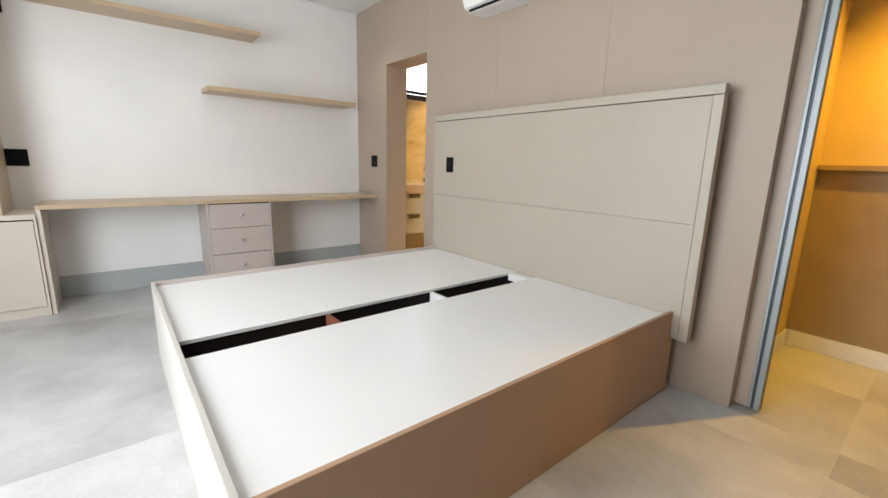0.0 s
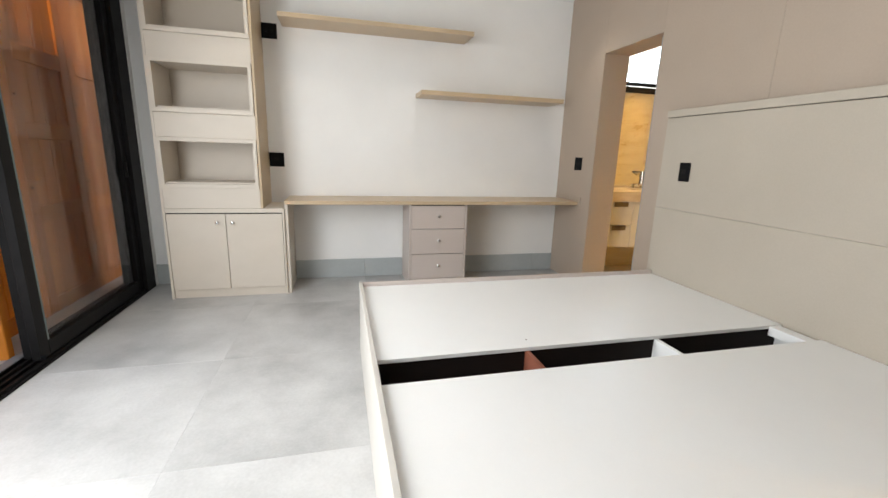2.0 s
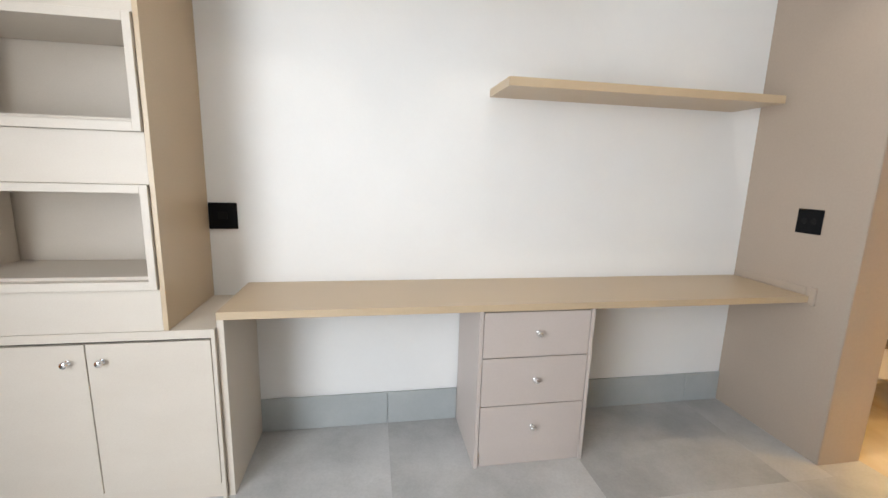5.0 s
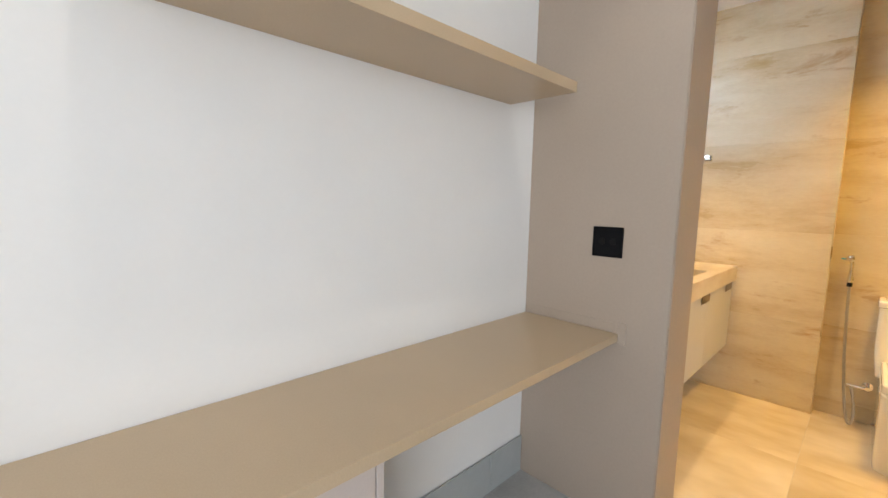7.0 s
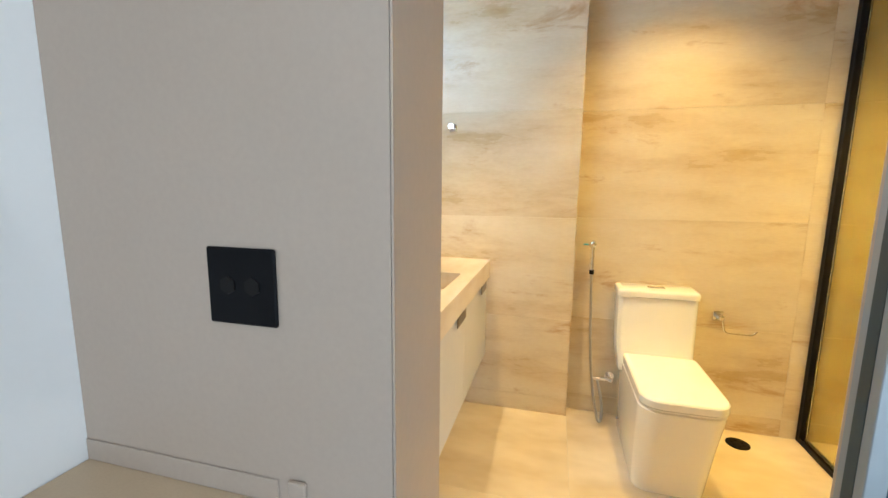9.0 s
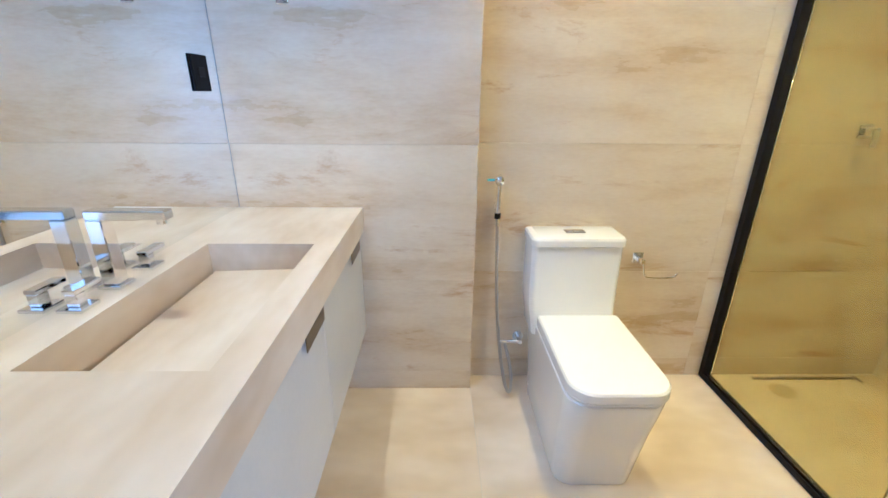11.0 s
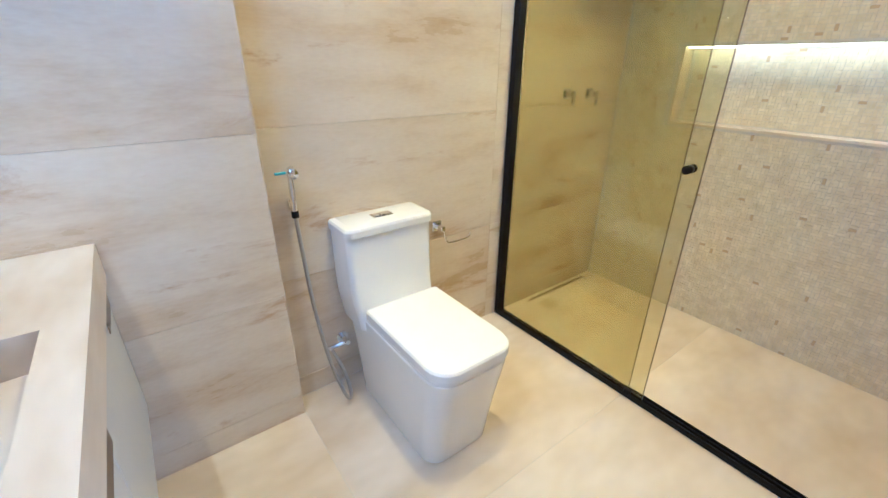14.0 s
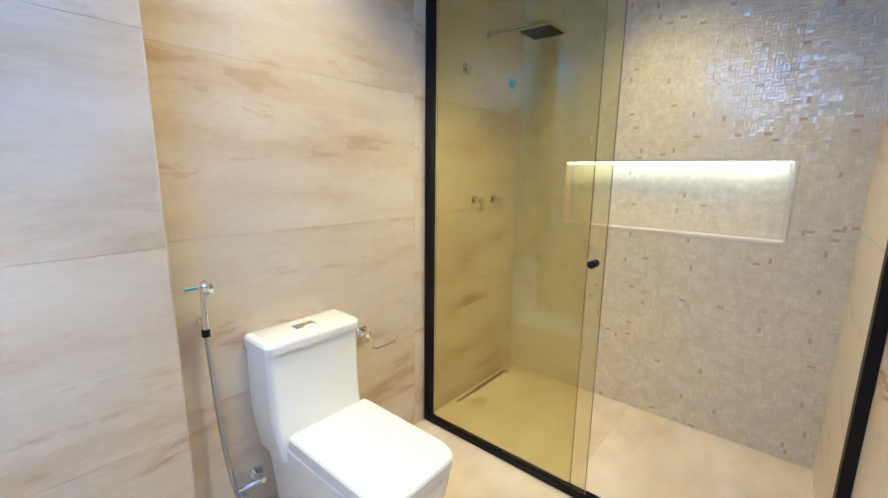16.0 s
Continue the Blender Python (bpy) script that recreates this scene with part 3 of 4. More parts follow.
def shelf(x0, x1, z0, z1):
    e = thing("wall_shelf", ((x0 + x1) / 2, 5.1, z0), "thick beige floating shelf on the white wall", "shelf", "wall shelves")
    part("board", box(x0 + 0.001, x1 - 0.001, 4.951, YN - 0.001, z0, z1, 0.0008), BOARD_H, e)
    part("edge_band", box(x0 + 0.001, x1 - 0.001, 4.950, 4.9508, z0 + 0.0005, z1 - 0.0005), BOARD_H, e)
    for x in (x0, x1 - 0.0008):
        part("end_band", box(x, x + 0.0008, 4.951, YN - 0.001, z0 + 0.0005, z1 - 0.0005), BOARD_H, e)


shelf(0.507, 2.110, 2.212, 2.246)
shelf(1.655, 3.025, 1.708, 1.745)


def air_conditioner():
    e = thing("air_conditioner", (3.1, 2.85, 2.2), "white split air conditioner high on the taupe wall", "air conditioner")
    y0, y1 = 2.42, 3.27
    prof = ((3.1995, 2.20), (3.06, 2.205), (3.015, 2.225), (2.995, 2.27), (2.990, 2.40), (3.0, 2.485), (3.03, 2.505), (3.1995, 2.505))
    bm = bmesh.new()
    rings = [[bm.verts.new((x, y, z)) for x, z in prof] for y in (y0, y1)]
    k = len(prof)
    for i in range(k):
        bm.faces.new((rings[0][i], rings[0][(i + 1) % k], rings[1][(i + 1) % k], rings[1][i]))
    bm.faces.new(rings[0][::-1])
    bm.faces.new(rings[1])
    bmesh.ops.recalc_face_normals(bm, faces=bm.faces)
    bmesh.ops.bevel(bm, geom=[q for q in bm.edges if abs(q.verts[0].co.y - q.verts[1].co.y) < 1e-5], offset=0.02, segments=3, affect='EDGES')
    part("body", bm, PLASTIC, e, smooth=False)
    part("outlet", box(3.02, 3.09, y0 + 0.06, y1 - 0.06, 2.196, 2.21, 0.002), BLACK, e, "dark air outlet")
    part("louver", box(3.028, 3.078, y0 + 0.065, y1 - 0.065, 2.190, 2.195, 0.0015), PLASTIC, e)


air_conditioner()


def closet_unit():
    e = thing("closet_board", (CBX, 0.4, 0.11), "brown closet back board with a shelf edge", "closet")
    part("back_board", box(CBX - 0.012, CBX - 0.0005, -1.5, CBY - 0.002, 0.112, 1.17), CLOSET_BOARD, e)
    part("shelf_edge", box(CBX - 0.05, CBX - 0.0005, -1.5, CBY - 0.002, 1.171, 1.202, 0.002), CLOSET_BOARD, e)


closet_unit()

# ---------------------------------------------------------------- bathroom things


def rounded(cx0, cx1, cy0, cy1, rf, rb, n=6):
    """Corner-rounded outline, front (low x) corners by rf and back ones by rb."""
    pts = []
    for cx, cy, r, a0 in ((cx0 + rf, cy0 + rf, rf, 180), (cx1 - rb, cy0 + rb, rb, 270), (cx1 - rb, cy1 - rb, rb, 0), (cx0 + rf, cy1 - rf, rf, 90)):
        for k in range(n + 1):
            a = radians(a0 + 90 * k / n)
            pts.append((cx + r * math.cos(a), cy + r * math.sin(a)))
    return pts


def loft(sections):
    """A closed body through outlines (z, points) of equal length."""
    bm = bmesh.new()
    rings = [[bm.verts.new((x, y, z)) for x, y in pts] for z, pts in sections]
    k = len(rings[0])
    for a, b in zip(rings, rings[1:]):
        for i in range(k):
            bm.faces.new((a[i], a[(i + 1) % k], b[(i + 1) % k], b[i]))
    bm.faces.new(rings[0][::-1])
    bm.faces.new(rings[-1])
    return bm


def smooth_by_angle(ob, angle=28):
    ob.data.shade_smooth()
    ob.data.set_sharp_from_angle(angle=radians(angle))


def toilet():
    e = thing("toilet", (4.8, 3.87, 0), "white square one-piece toilet standing on the marble floor", "toilet")
    y, yt, yl = 3.884, 3.880, 3.864
    secs = [(0.0, rounded(4.494, 5.030, y - 0.146, y + 0.146, 0.065, 0.03)),
            (0.02, rounded(4.490, 5.032, y - 0.148, y + 0.148, 0.067, 0.03)),
            (0.12, rounded(4.478, 5.045, y - 0.158, y + 0.150, 0.070, 0.03)),
            (0.24, rounded(4.460, 5.070, y - 0.170, y + 0.151, 0.076, 0.03)),
            (0.34, rounded(4.441, 5.100, y - 0.182, y + 0.152, 0.082, 0.03)),
            (0.385, rounded(4.434, 5.115, y - 0.187, y + 0.153, 0.085, 0.03)),
            (0.400, rounded(4.433, 5.118, y - 0.188, y + 0.153, 0.085, 0.03)),
            (0.406, rounded(4.440, 5.116, y - 0.182, y + 0.148, 0.080, 0.03))]
    smooth_by_angle(part("bowl", loft(secs), CERAMIC, e))
    secs = [(0.36, rounded(4.935, 5.112, yt - 0.178, yt + 0.172, 0.02, 0.01)),
            (0.415, rounded(4.938, 5.118, yt - 0.182, yt + 0.178, 0.02, 0.01)),
            (0.445, rounded(4.946, 5.121, yt - 0.184, yt + 0.182, 0.022, 0.01)),
            (0.480, rounded(4.955, 5.124, yt - 0.186, yt + 0.186, 0.024, 0.01)),
            (0.540, rounded(4.960, 5.126, yt - 0.188, yt + 0.189, 0.025, 0.01)),
            (0.752, rounded(4.964, 5.128, yt - 0.189, yt + 0.190, 0.028, 0.01))]
    smooth_by_angle(part("tank", loft(secs), CERAMIC, e))
    secs = [(0.7545, rounded(4.960, 5.128, yt - 0.191, yt + 0.192, 0.03, 0.01)),
            (0.757, rounded(4.954, 5.129, yt - 0.195, yt + 0.196, 0.03, 0.01)),
            (0.782, rounded(4.954, 5.129, yt - 0.195, yt + 0.196, 0.03, 0.01)),
            (0.791, rounded(4.959, 5.127, yt - 0.190, yt + 0.191, 0.03, 0.01)),
            (0.794, rounded(4.968, 5.122, yt - 0.182, yt + 0.172, 0.03, 0.01))]
    lid = part("tank_lid", loft(secs), CERAMIC, e)
    smooth_by_angle(lid)
    part("flush_plate", box(5.022, 5.068, yt - 0.042, yt + 0.044, 0.794, 0.7975, 0.001), CHROME, lid, "chrome dual flush plate")
    part("flush_button", box(5.028, 5.062, yt - 0.036, yt + 0.008, 0.7975, 0.8005, 0.001), CHROME, lid)
    part("flush_button", box(5.028, 5.062, yt + 0.012, yt + 0.038, 0.7975, 0.800, 0.001), CHROME, lid)
    secs = [(0.4065, rounded(4.434, 4.930, yl - 0.167, yl + 0.167, 0.085, 0.012)),
            (0.410, rounded(4.430, 4.932, yl - 0.171, yl + 0.171, 0.085, 0.012)),
            (0.4165, rounded(4.430, 4.932, yl - 0.171, yl + 0.171, 0.085, 0.012))]
    smooth_by_angle(part("seat", loft(secs), CERAMIC, e))
    secs = [(0.4185, rounded(4.430, 4.932, yl - 0.170, yl + 0.170, 0.085, 0.012)),
            (0.421, rounded(4.427, 4.934, yl - 0.173, yl + 0.173, 0.085, 0.012)),
            (0.450, rounded(4.428, 4.934, yl - 0.172, yl + 0.172, 0.085, 0.012)),
            (0.457, rounded(4.433, 4.930, yl - 0.167, yl + 0.167, 0.085, 0.012)),
            (0.460, rounded(4.445, 4.922, yl - 0.157, yl + 0.157, 0.085, 0.012))]
    smooth_by_angle(part("lid", loft(secs), CERAMIC, e))
    part("bolt_cap", rod((4.985, y + 0.140, 0.06), (4.985, y + 0.156, 0.06), 0.008), CHROME, e)


toilet()


def bidet_spray():
    e = thing("bidet_spray", (FX, 4.17, 0.88), "chrome hand spray with a steel hose beside the toilet", "bidet spray")
    y = 4.205
    part("bracket", box(FX - 0.032, FX - 0.0005, y - 0.014, y + 0.014, 0.872, 0.902, 0.004), CHROME, e)
    tube([(FX - 0.040, y, 0.855), (FX - 0.042, y, 0.92), (FX - 0.045, y, 0.985), (FX - 0.058, y + 0.004, 1.015), (FX - 0.085, y + 0.008, 1.018)], 0.0105, "handle", CHROME, e)
    part("spray_head", rod((FX - 0.070, y + 0.002, 1.020), (FX - 0.112, y + 0.010, 1.012), 0.013, None, 16, 0.019), CHROME, e, smooth=True)
    part("lever", box(FX - 0.050, FX - 0.042, y + 0.012, y + 0.052, 1.000, 1.010, 0.003), BLUE_TAPE, e, "lever in blue protective film")
    part("collar", rod((FX - 0.040, y, 0.838), (FX - 0.040, y, 0.862), 0.013, None, 16), BLACK, e)
    v = y - 0.135
    tube([(FX - 0.040, y, 0.845), (FX - 0.044, y - 0.004, 0.70), (FX - 0.055, y - 0.014, 0.45), (FX - 0.085, y - 0.034, 0.22), (FX - 0.150, y - 0.056, 0.075),
          (FX - 0.178, y - 0.074, 0.030), (FX - 0.165, y - 0.090, 0.055), (FX - 0.105, y - 0.088, 0.15), (FX - 0.055, y - 0.065, 0.222)], 0.0075, "hose", STEEL, e, "ribbed steel hose", 10)
    a = part("angle_valve", rod((FX - 0.0005, v, 0.235), (FX - 0.008, v, 0.235), 0.026, None, 20), CHROME, e, smooth=False)
    part("stem", rod((FX - 0.008, v, 0.235), (FX - 0.065, v, 0.235), 0.011, None, 14), CHROME, a)
    part("outlet", rod((FX - 0.05, v + 0.075, 0.232), (FX - 0.05, v - 0.01, 0.232), 0.010, None, 14), CHROME, a)
    part("tap_handle", box(FX - 0.058, FX - 0.042, v + 0.07, v + 0.098, 0.222, 0.242, 0.004), CHROME, a)


bidet_spray()


def paper_holder():
    e = thing("paper_holder", (FX, 3.55, 0.62), "empty chrome toilet paper holder on the wall", "paper holder")
    part("plate", box(FX - 0.010, FX - 0.0005, 3.525, 3.575, 0.620, 0.670, 0.003), CHROME, e)
    part("arm", box(FX - 0.060, FX - 0.010, 3.536, 3.560, 0.632, 0.656, 0.004), CHROME, e)
    tube([(FX - 0.055, 3.545, 0.645), (FX - 0.058, 3.540, 0.60), (FX - 0.06, 3.530, 0.572), (FX - 0.06, 3.50, 0.568), (FX - 0.06, 3.43, 0.568), (FX - 0.06, 3.395, 0.570), (FX - 0.06, 3.385, 0.592)], 0.004, "bar", CHROME, e)


paper_holder()


def robe_hook():
    e = thing("robe_hook", (PX, 5.0, 1.62), "small chrome robe hook on the marble pier", "hook")
    part("plate", box(PX - 0.008, PX - 0.0005, 4.978, 5.022, 1.622, 1.666, 0.003), CHROME, e)
    part("peg", rod((PX - 0.008, 5.0, 1.640), (PX - 0.045, 5.0, 1.646), 0.009, None, 14), CHROME, e)
    part("tip", rod((PX - 0.043, 5.0, 1.646), (PX - 0.052, 5.0, 1.647), 0.014, None, 16), CHROME, e)


robe_hook()


def vanity():
    top, bot, y0, y1, x0, x1 = 0.900, 0.800, 4.767, MY - 0.001, WJ + 0.002, PX - 0.001
    bx0, bx1, by0, by1 = 3.962, 4.588, 4.840, 5.166
    e = thing("vanity_counter", (4.25, 5.0, bot), "cream marble counter with a carved rectangular basin", "counter")
    bm = bmesh.new()
    ring = [[bm.verts.new((x, y, z)) for x, y in ((xa, ya), (xb, ya), (xb, yb), (xa, yb))]
            for z in (bot, top) for xa, xb, ya, yb in ((x0, x1, y0, y1), (bx0, bx1, by0, by1))]
    for i in range(4):
        j = (i + 1) % 4
        bm.faces.new((ring[2][i], ring[2][j], ring[3][j], ring[3][i]))
        bm.faces.new((ring[0][j], ring[0][i], ring[1][i], ring[1][j]))
        bm.faces.new((ring[0][i], ring[0][j], ring[2][j], ring[2][i]))
        bm.faces.new((ring[1][j], ring[1][i], ring[3][i], ring[3][j]))
    bmesh.ops.bevel(bm, geom=[q for q in bm.edges if q.calc_face_angle(0) > 1], offset=0.0012, segments=1, affect='EDGES')
    part("slab", bm, STONE_TOP, e)
    bm = bmesh.new()
    v = [bm.verts.new(p) for p in ((bx0 + 0.0005, by0 + 0.0005, 0.818), (bx1 - 0.0005, by0 + 0.0005, 0.818), (bx1 - 0.0005, by1 - 0.008, 0.808), (bx0 + 0.0005, by1 - 0.008, 0.808))]
    w = [bm.verts.new(q.co - Vector((0, 0, 0.02))) for q in v]
    bm.faces.new(v)
    bm.faces.new(w[::-1])
    for i in range(4):
        bm.faces.new((v[i], w[i], w[(i + 1) % 4], v[(i + 1) % 4]))
    part("basin_floor", bm, STONE_TOP, e)
    part("basin_gutter", box(bx0, bx1, by0 + 0.1, by1 + 0.01, 0.776, 0.782), BRONZE, e, "dark drain gutter under the basin floor")
    c = thing("vanity_cabinet", (4.25, 5.0, 0.385), "wall-hung pale grey cabinet under the marble counter", "cabinet")
    yf, z0, z1 = 4.783, 0.335, 0.799
    part("side_panel", box(x0, x0 + 0.016, yf + 0.019, y1, z0, z1, 0.001), GREY_FRONT, c)
    part("side_panel", box(x1 - 0.026, x1 - 0.010, yf + 0.019, y1, z0, z1, 0.001), GREY_FRONT, c)
    part("bottom_panel", box(x0 + 0.016, x1 - 0.026, yf + 0.019, y1, z0, z0 + 0.016, 0.001), GREY_FRONT, c)
    part("back_panel", box(x0 + 0.016, x1 - 0.026, y1 - 0.01, y1, z0 + 0.016, z1), GREY_FRONT, c)

    def front(kind, a, b, za, zb, h0, h1):
        d = part(kind, box(a, b, yf, yf + 0.018, za, zb, 0.0012), GREY_FRONT, c)
        bm = box(h0, h1, yf - 0.012, yf - 0.0095, zb - 0.046, zb + 0.001, 0.0005)
        box(h0, h1, yf - 0.0095, yf + 0.01, zb + 0.0003, zb + 0.0022, 0.0004, bm=bm)
        part("handle", bm, BRONZE, d, "brown metal lip handle")

    front("drawer", x0 + 0.002, 3.806, z0, 0.558, 3.58, 3.74)
    front("drawer", x0 + 0.002, 3.806, 0.562, 0.796, 3.58, 3.74)
    front("door", 3.810, 4.412, z0, 0.796, 4.23, 4.39)
    front("door", 4.416, x1 - 0.012, z0, 0.796, 4.78, 4.94)


vanity()


def mixer():
    e = thing("basin_mixer", (4.29, 5.225, 0.896), "square chrome three-hole basin mixer on the counter", "tap")
    z = 0.9005
    for x, name in ((4.290, "spout_base"), (4.405, "handle_base"), (4.178, "handle_base")):
        b = part(name, box(x - 0.027, x + 0.027, 5.198, 5.252, z, z + 0.008, 0.0015), CHROME, e)
        if name == "spout_base":
            part("column", box(x - 0.018, x + 0.018, 5.207, 5.243, z + 0.008, z + 0.165, 0.002), CHROME, b)
            part("spout", box(x - 0.018, x + 0.018, 5.065, 5.243, z + 0.165, z + 0.187, 0.003), CHROME, b)
            part("aerator", rod((x, 5.083, z + 0.155), (x, 5.083, z + 0.166), 0.011, None, 14), CHROME, b)
        else:
            part("stem", box(x - 0.013, x + 0.013, 5.212, 5.238, z + 0.008, z + 0.036, 0.002), CHROME, b)
            part("lever", box(x - 0.015, x + 0.060, 5.211, 5.239, z + 0.036, z + 0.047, 0.002), CHROME, b)


mixer()

m = thing("mirror", (4.25, MY, 0.90), "large frameless mirror above the marble counter", "mirror")
part("mirror_glass", box(WJ + 0.004, PX - 0.004, MY - 0.006, MY - 0.001, 0.9015, 1.905), MIRROR, m)
part("edge", box(PX - 0.0038, PX - 0.0012, MY - 0.0065, MY - 0.001, 0.9015, 1.905), SILVER, m, "bright polished edge")
face_plate((4.905, MY - 0.006, 1.395), 'y', 0.10, 0.115, False)


def bath_window():
    e = tagged(new("window_2"), "black framed window with one top-hung sash open", "window", "", "structure")
    e.location = (4.3, MY + 0.1, 1.93)
    x0, x1, z0, z1, ya, yb = 3.602, 4.719, 1.931, 2.579, MY + 0.02, MY + 0.08
    for a, b, c, d in ((x0, x1, z0, z0 + 0.04), (x0, x1, z1 - 0.04, z1), (x0, x0 + 0.04, z0 + 0.04, z1 - 0.04), (x1 - 0.04, x1, z0 + 0.04, z1 - 0.04)):
        part("frame", box(a, b, ya, yb, c, d, 0.002), BLACK, e)
    part("window_sill", box(x0, x1, MY - 0.004, ya, z0 - 0.035, z0 + 0.002, 0.002), BLACK, e)
    for a, b, tilt in ((x0 + 0.045, x1 - 0.045, 27),):
        h = z1 - z0 - 0.09
        turn = Matrix.Translation((0, yb, z1 - 0.045)) @ Matrix.Rotation(radians(tilt), 4, 'X')

        def piece(name, *lim, mat, parent):
            bm = box(*lim)
            bm.transform(turn)
            return part(name, bm, mat, parent)

        s = piece("sash", a, b, 0, 0.03, -h, -h + 0.035, mat=BLACK, parent=e)
        piece("rail", a, b, 0, 0.03, -0.035, 0, mat=BLACK, parent=s)
        piece("stile", a, a + 0.035, 0, 0.03, -h + 0.035, -0.035, mat=BLACK, parent=s)
        piece("stile", b - 0.035, b, 0, 0.03, -h + 0.035, -0.035, mat=BLACK, parent=s)
        g = piece("pane", a + 0.03, b - 0.03, 0.012, 0.017, -h + 0.03, -0.03, mat=GLASS, parent=s)
        g.visible_shadow = False
        piece("stay", (a + b) / 2 - 0.006, (a + b) / 2 + 0.006, -0.02, 0.0, -h + 0.002, -h + 0.06, mat=BLACK, parent=s)


bath_window()


def shower_screen():
    e = thing("shower_screen", (4.3, 3.10, 0), "glass shower screen in a black frame, door slid open", "shower screen")
    top = 2.30
    part("wall_profile", box(FX - 0.034, FX - 0.0005, 3.078, 3.126, 0.0005, top, 0.0015), BLACK, e)
    part("wall_profile", box(WB + 0.0005, WB + 0.034, 3.078, 3.126, 0.0005, top, 0.0015), BLACK, e)
    bm = box(WB + 0.034, FX - 0.034, 3.078, 3.126, 0.0005, 0.016, 0.001)
    box(WB + 0.034, FX - 0.034, 3.078, 3.083, 0.016, 0.028, 0.0008, bm=bm)
    box(WB + 0.034, FX - 0.034, 3.1005, 3.1055, 0.016, 0.028, 0.0008, bm=bm)
    box(WB + 0.034, FX - 0.034, 3.121, 3.126, 0.016, 0.028, 0.0008, bm=bm)
    part("floor_track", bm, BLACK, e)
    part("head_rail", box(WB + 0.034, FX - 0.034, 3.075, 3.129, top - 0.05, top, 0.002), BLACK, e)
    g = part("fixed_pane", box(4.285, FX - 0.03, 3.088, 3.096, 0.017, top - 0.05), GREEN_GLASS, e)
    g.visible_shadow = False
    part("pane_edge", box(4.2835, 4.2848, 3.0885, 3.0955, 0.03, top - 0.052), BRONZE, g)
    s = part("sliding_pane", box(4.212, 5.06, 3.109, 3.117, 0.019, top - 0.05), GREEN_GLASS, e)
    s.visible_shadow = False
    part("pane_edge", box(4.2105, 4.2118, 3.1095, 3.1165, 0.03, top - 0.052), BRONZE, s)
    part("guide", box(4.262, 4.292, 3.104, 3.128, 0.017, 0.042, 0.003), BLACK, e)
    part("knob", rod((4.25, 3.1172, 1.030), (4.25, 3.147, 1.030), 0.015, None, 18), BLACK, s, "round black pull knob", True)
    part("knob", rod((4.25, 3.1085, 1.030), (4.25, 3.097, 1.030), 0.015, None, 18), BLACK, s, "", True)


shower_screen()


def shower_fittings():
    def rosette(y, z, label, group):
        e = thing("shower_valve", (FX, y, z), label, "valve", group)
        part("plate", box(FX - 0.008, FX - 0.0005, y - 0.028, y + 0.028, z - 0.028, z + 0.028, 0.002), CHROME, e)
        part("body", box(FX - 0.050, FX - 0.008, y - 0.015, y + 0.015, z - 0.015, z + 0.015, 0.002), CHROME, e)
        part("lever", box(FX - 0.058, FX - 0.050, y - 0.012, y + 0.012, z - 0.060, z + 0.018, 0.002), CHROME, e)

    rosette(2.695, 1.205, "square chrome shower valve on the marble wall", "shower valves")
    rosette(2.498, 1.200, "square chrome shower valve on the marble wall", "shower valves")
    e = thing("shower_outlet", (FX, 2.80, 1.91), "square chrome water outlet on the shower wall", "outlet")
    part("plate", box(FX - 0.010, FX - 0.0005, 2.772, 2.828, 1.882, 1.938, 0.003), CHROME, e)
    part("spigot", rod((FX - 0.010, 2.80, 1.91), (FX - 0.035, 2.80, 1.91), 0.014, None, 16), CHROME, e)
    e = thing("pipe_plug", (FX, 2.34, 1.91), "blue plastic plug on a shower pipe outlet", "plug")
    part("plug", rod((FX - 0.0005, 2.34, 1.91), (FX - 0.03, 2.34, 1.91), 0.022, None, 8), BLUE_TAPE, e)
    part("flange", box(FX - 0.006, FX - 0.0005, 2.312, 2.368, 1.882, 1.938, 0.002), BLUE_TAPE, e)
    e = thing("overhead_shower", (FX, 2.60, 2.13), "square chrome overhead shower on a wall arm", "shower head")
    y, z = 2.60, 2.13
    part("plate", box(FX - 0.010, FX - 0.0005, y - 0.030, y + 0.030, z - 0.030, z + 0.030, 0.003), CHROME, e)
    part("arm", box(FX - 0.36, FX - 0.010, y - 0.012, y + 0.012, z - 0.012, z + 0.012, 0.003), CHROME, e)
    part("neck", rod((FX - 0.335, y, z - 0.012), (FX - 0.335, y, z - 0.038), 0.012, None, 14), CHROME, e)
    part("rose", box(FX - 0.435, FX - 0.235, y - 0.10, y + 0.10, z - 0.052, z - 0.037, 0.003), CHROME, e)
    part("nozzles", box(FX - 0.42, FX - 0.25, y - 0.085, y + 0.085, z - 0.054, z - 0.0515), BLACK_PLASTIC, e)


shower_fittings()


def drains():
    e = thing("floor_drain", (5.0, 3.44, 0), "round dark floor drain beside the toilet", "drain")
    part("ring", rod((5.0, 3.44, 0.0005), (5.0, 3.44, 0.003), 0.055, None, 32), BLACK, e)
    for a in range(6):
        c, s = math.cos(a * 1.0472), math.sin(a * 1.0472)
        part("slot", rod((5.0 + 0.028 * c, 3.44 + 0.028 * s, 0.003), (5.0 + 0.028 * c, 3.44 + 0.028 * s, 0.0036), 0.008, None, 10), BLACK_PLASTIC, e)
    e = thing("linear_drain", (5.10, 2.6, 0), "slim bronze linear drain along the shower wall", "drain")
    part("grate", box(5.085, 5.105, 2.33, 2.86, 0.0005, 0.004, 0.001), BRONZE, e)
    part("end_clip", box(5.06, 5.107, 2.325, 2.335, 0.0005, 0.006, 0.001), BRONZE, e)


drains()


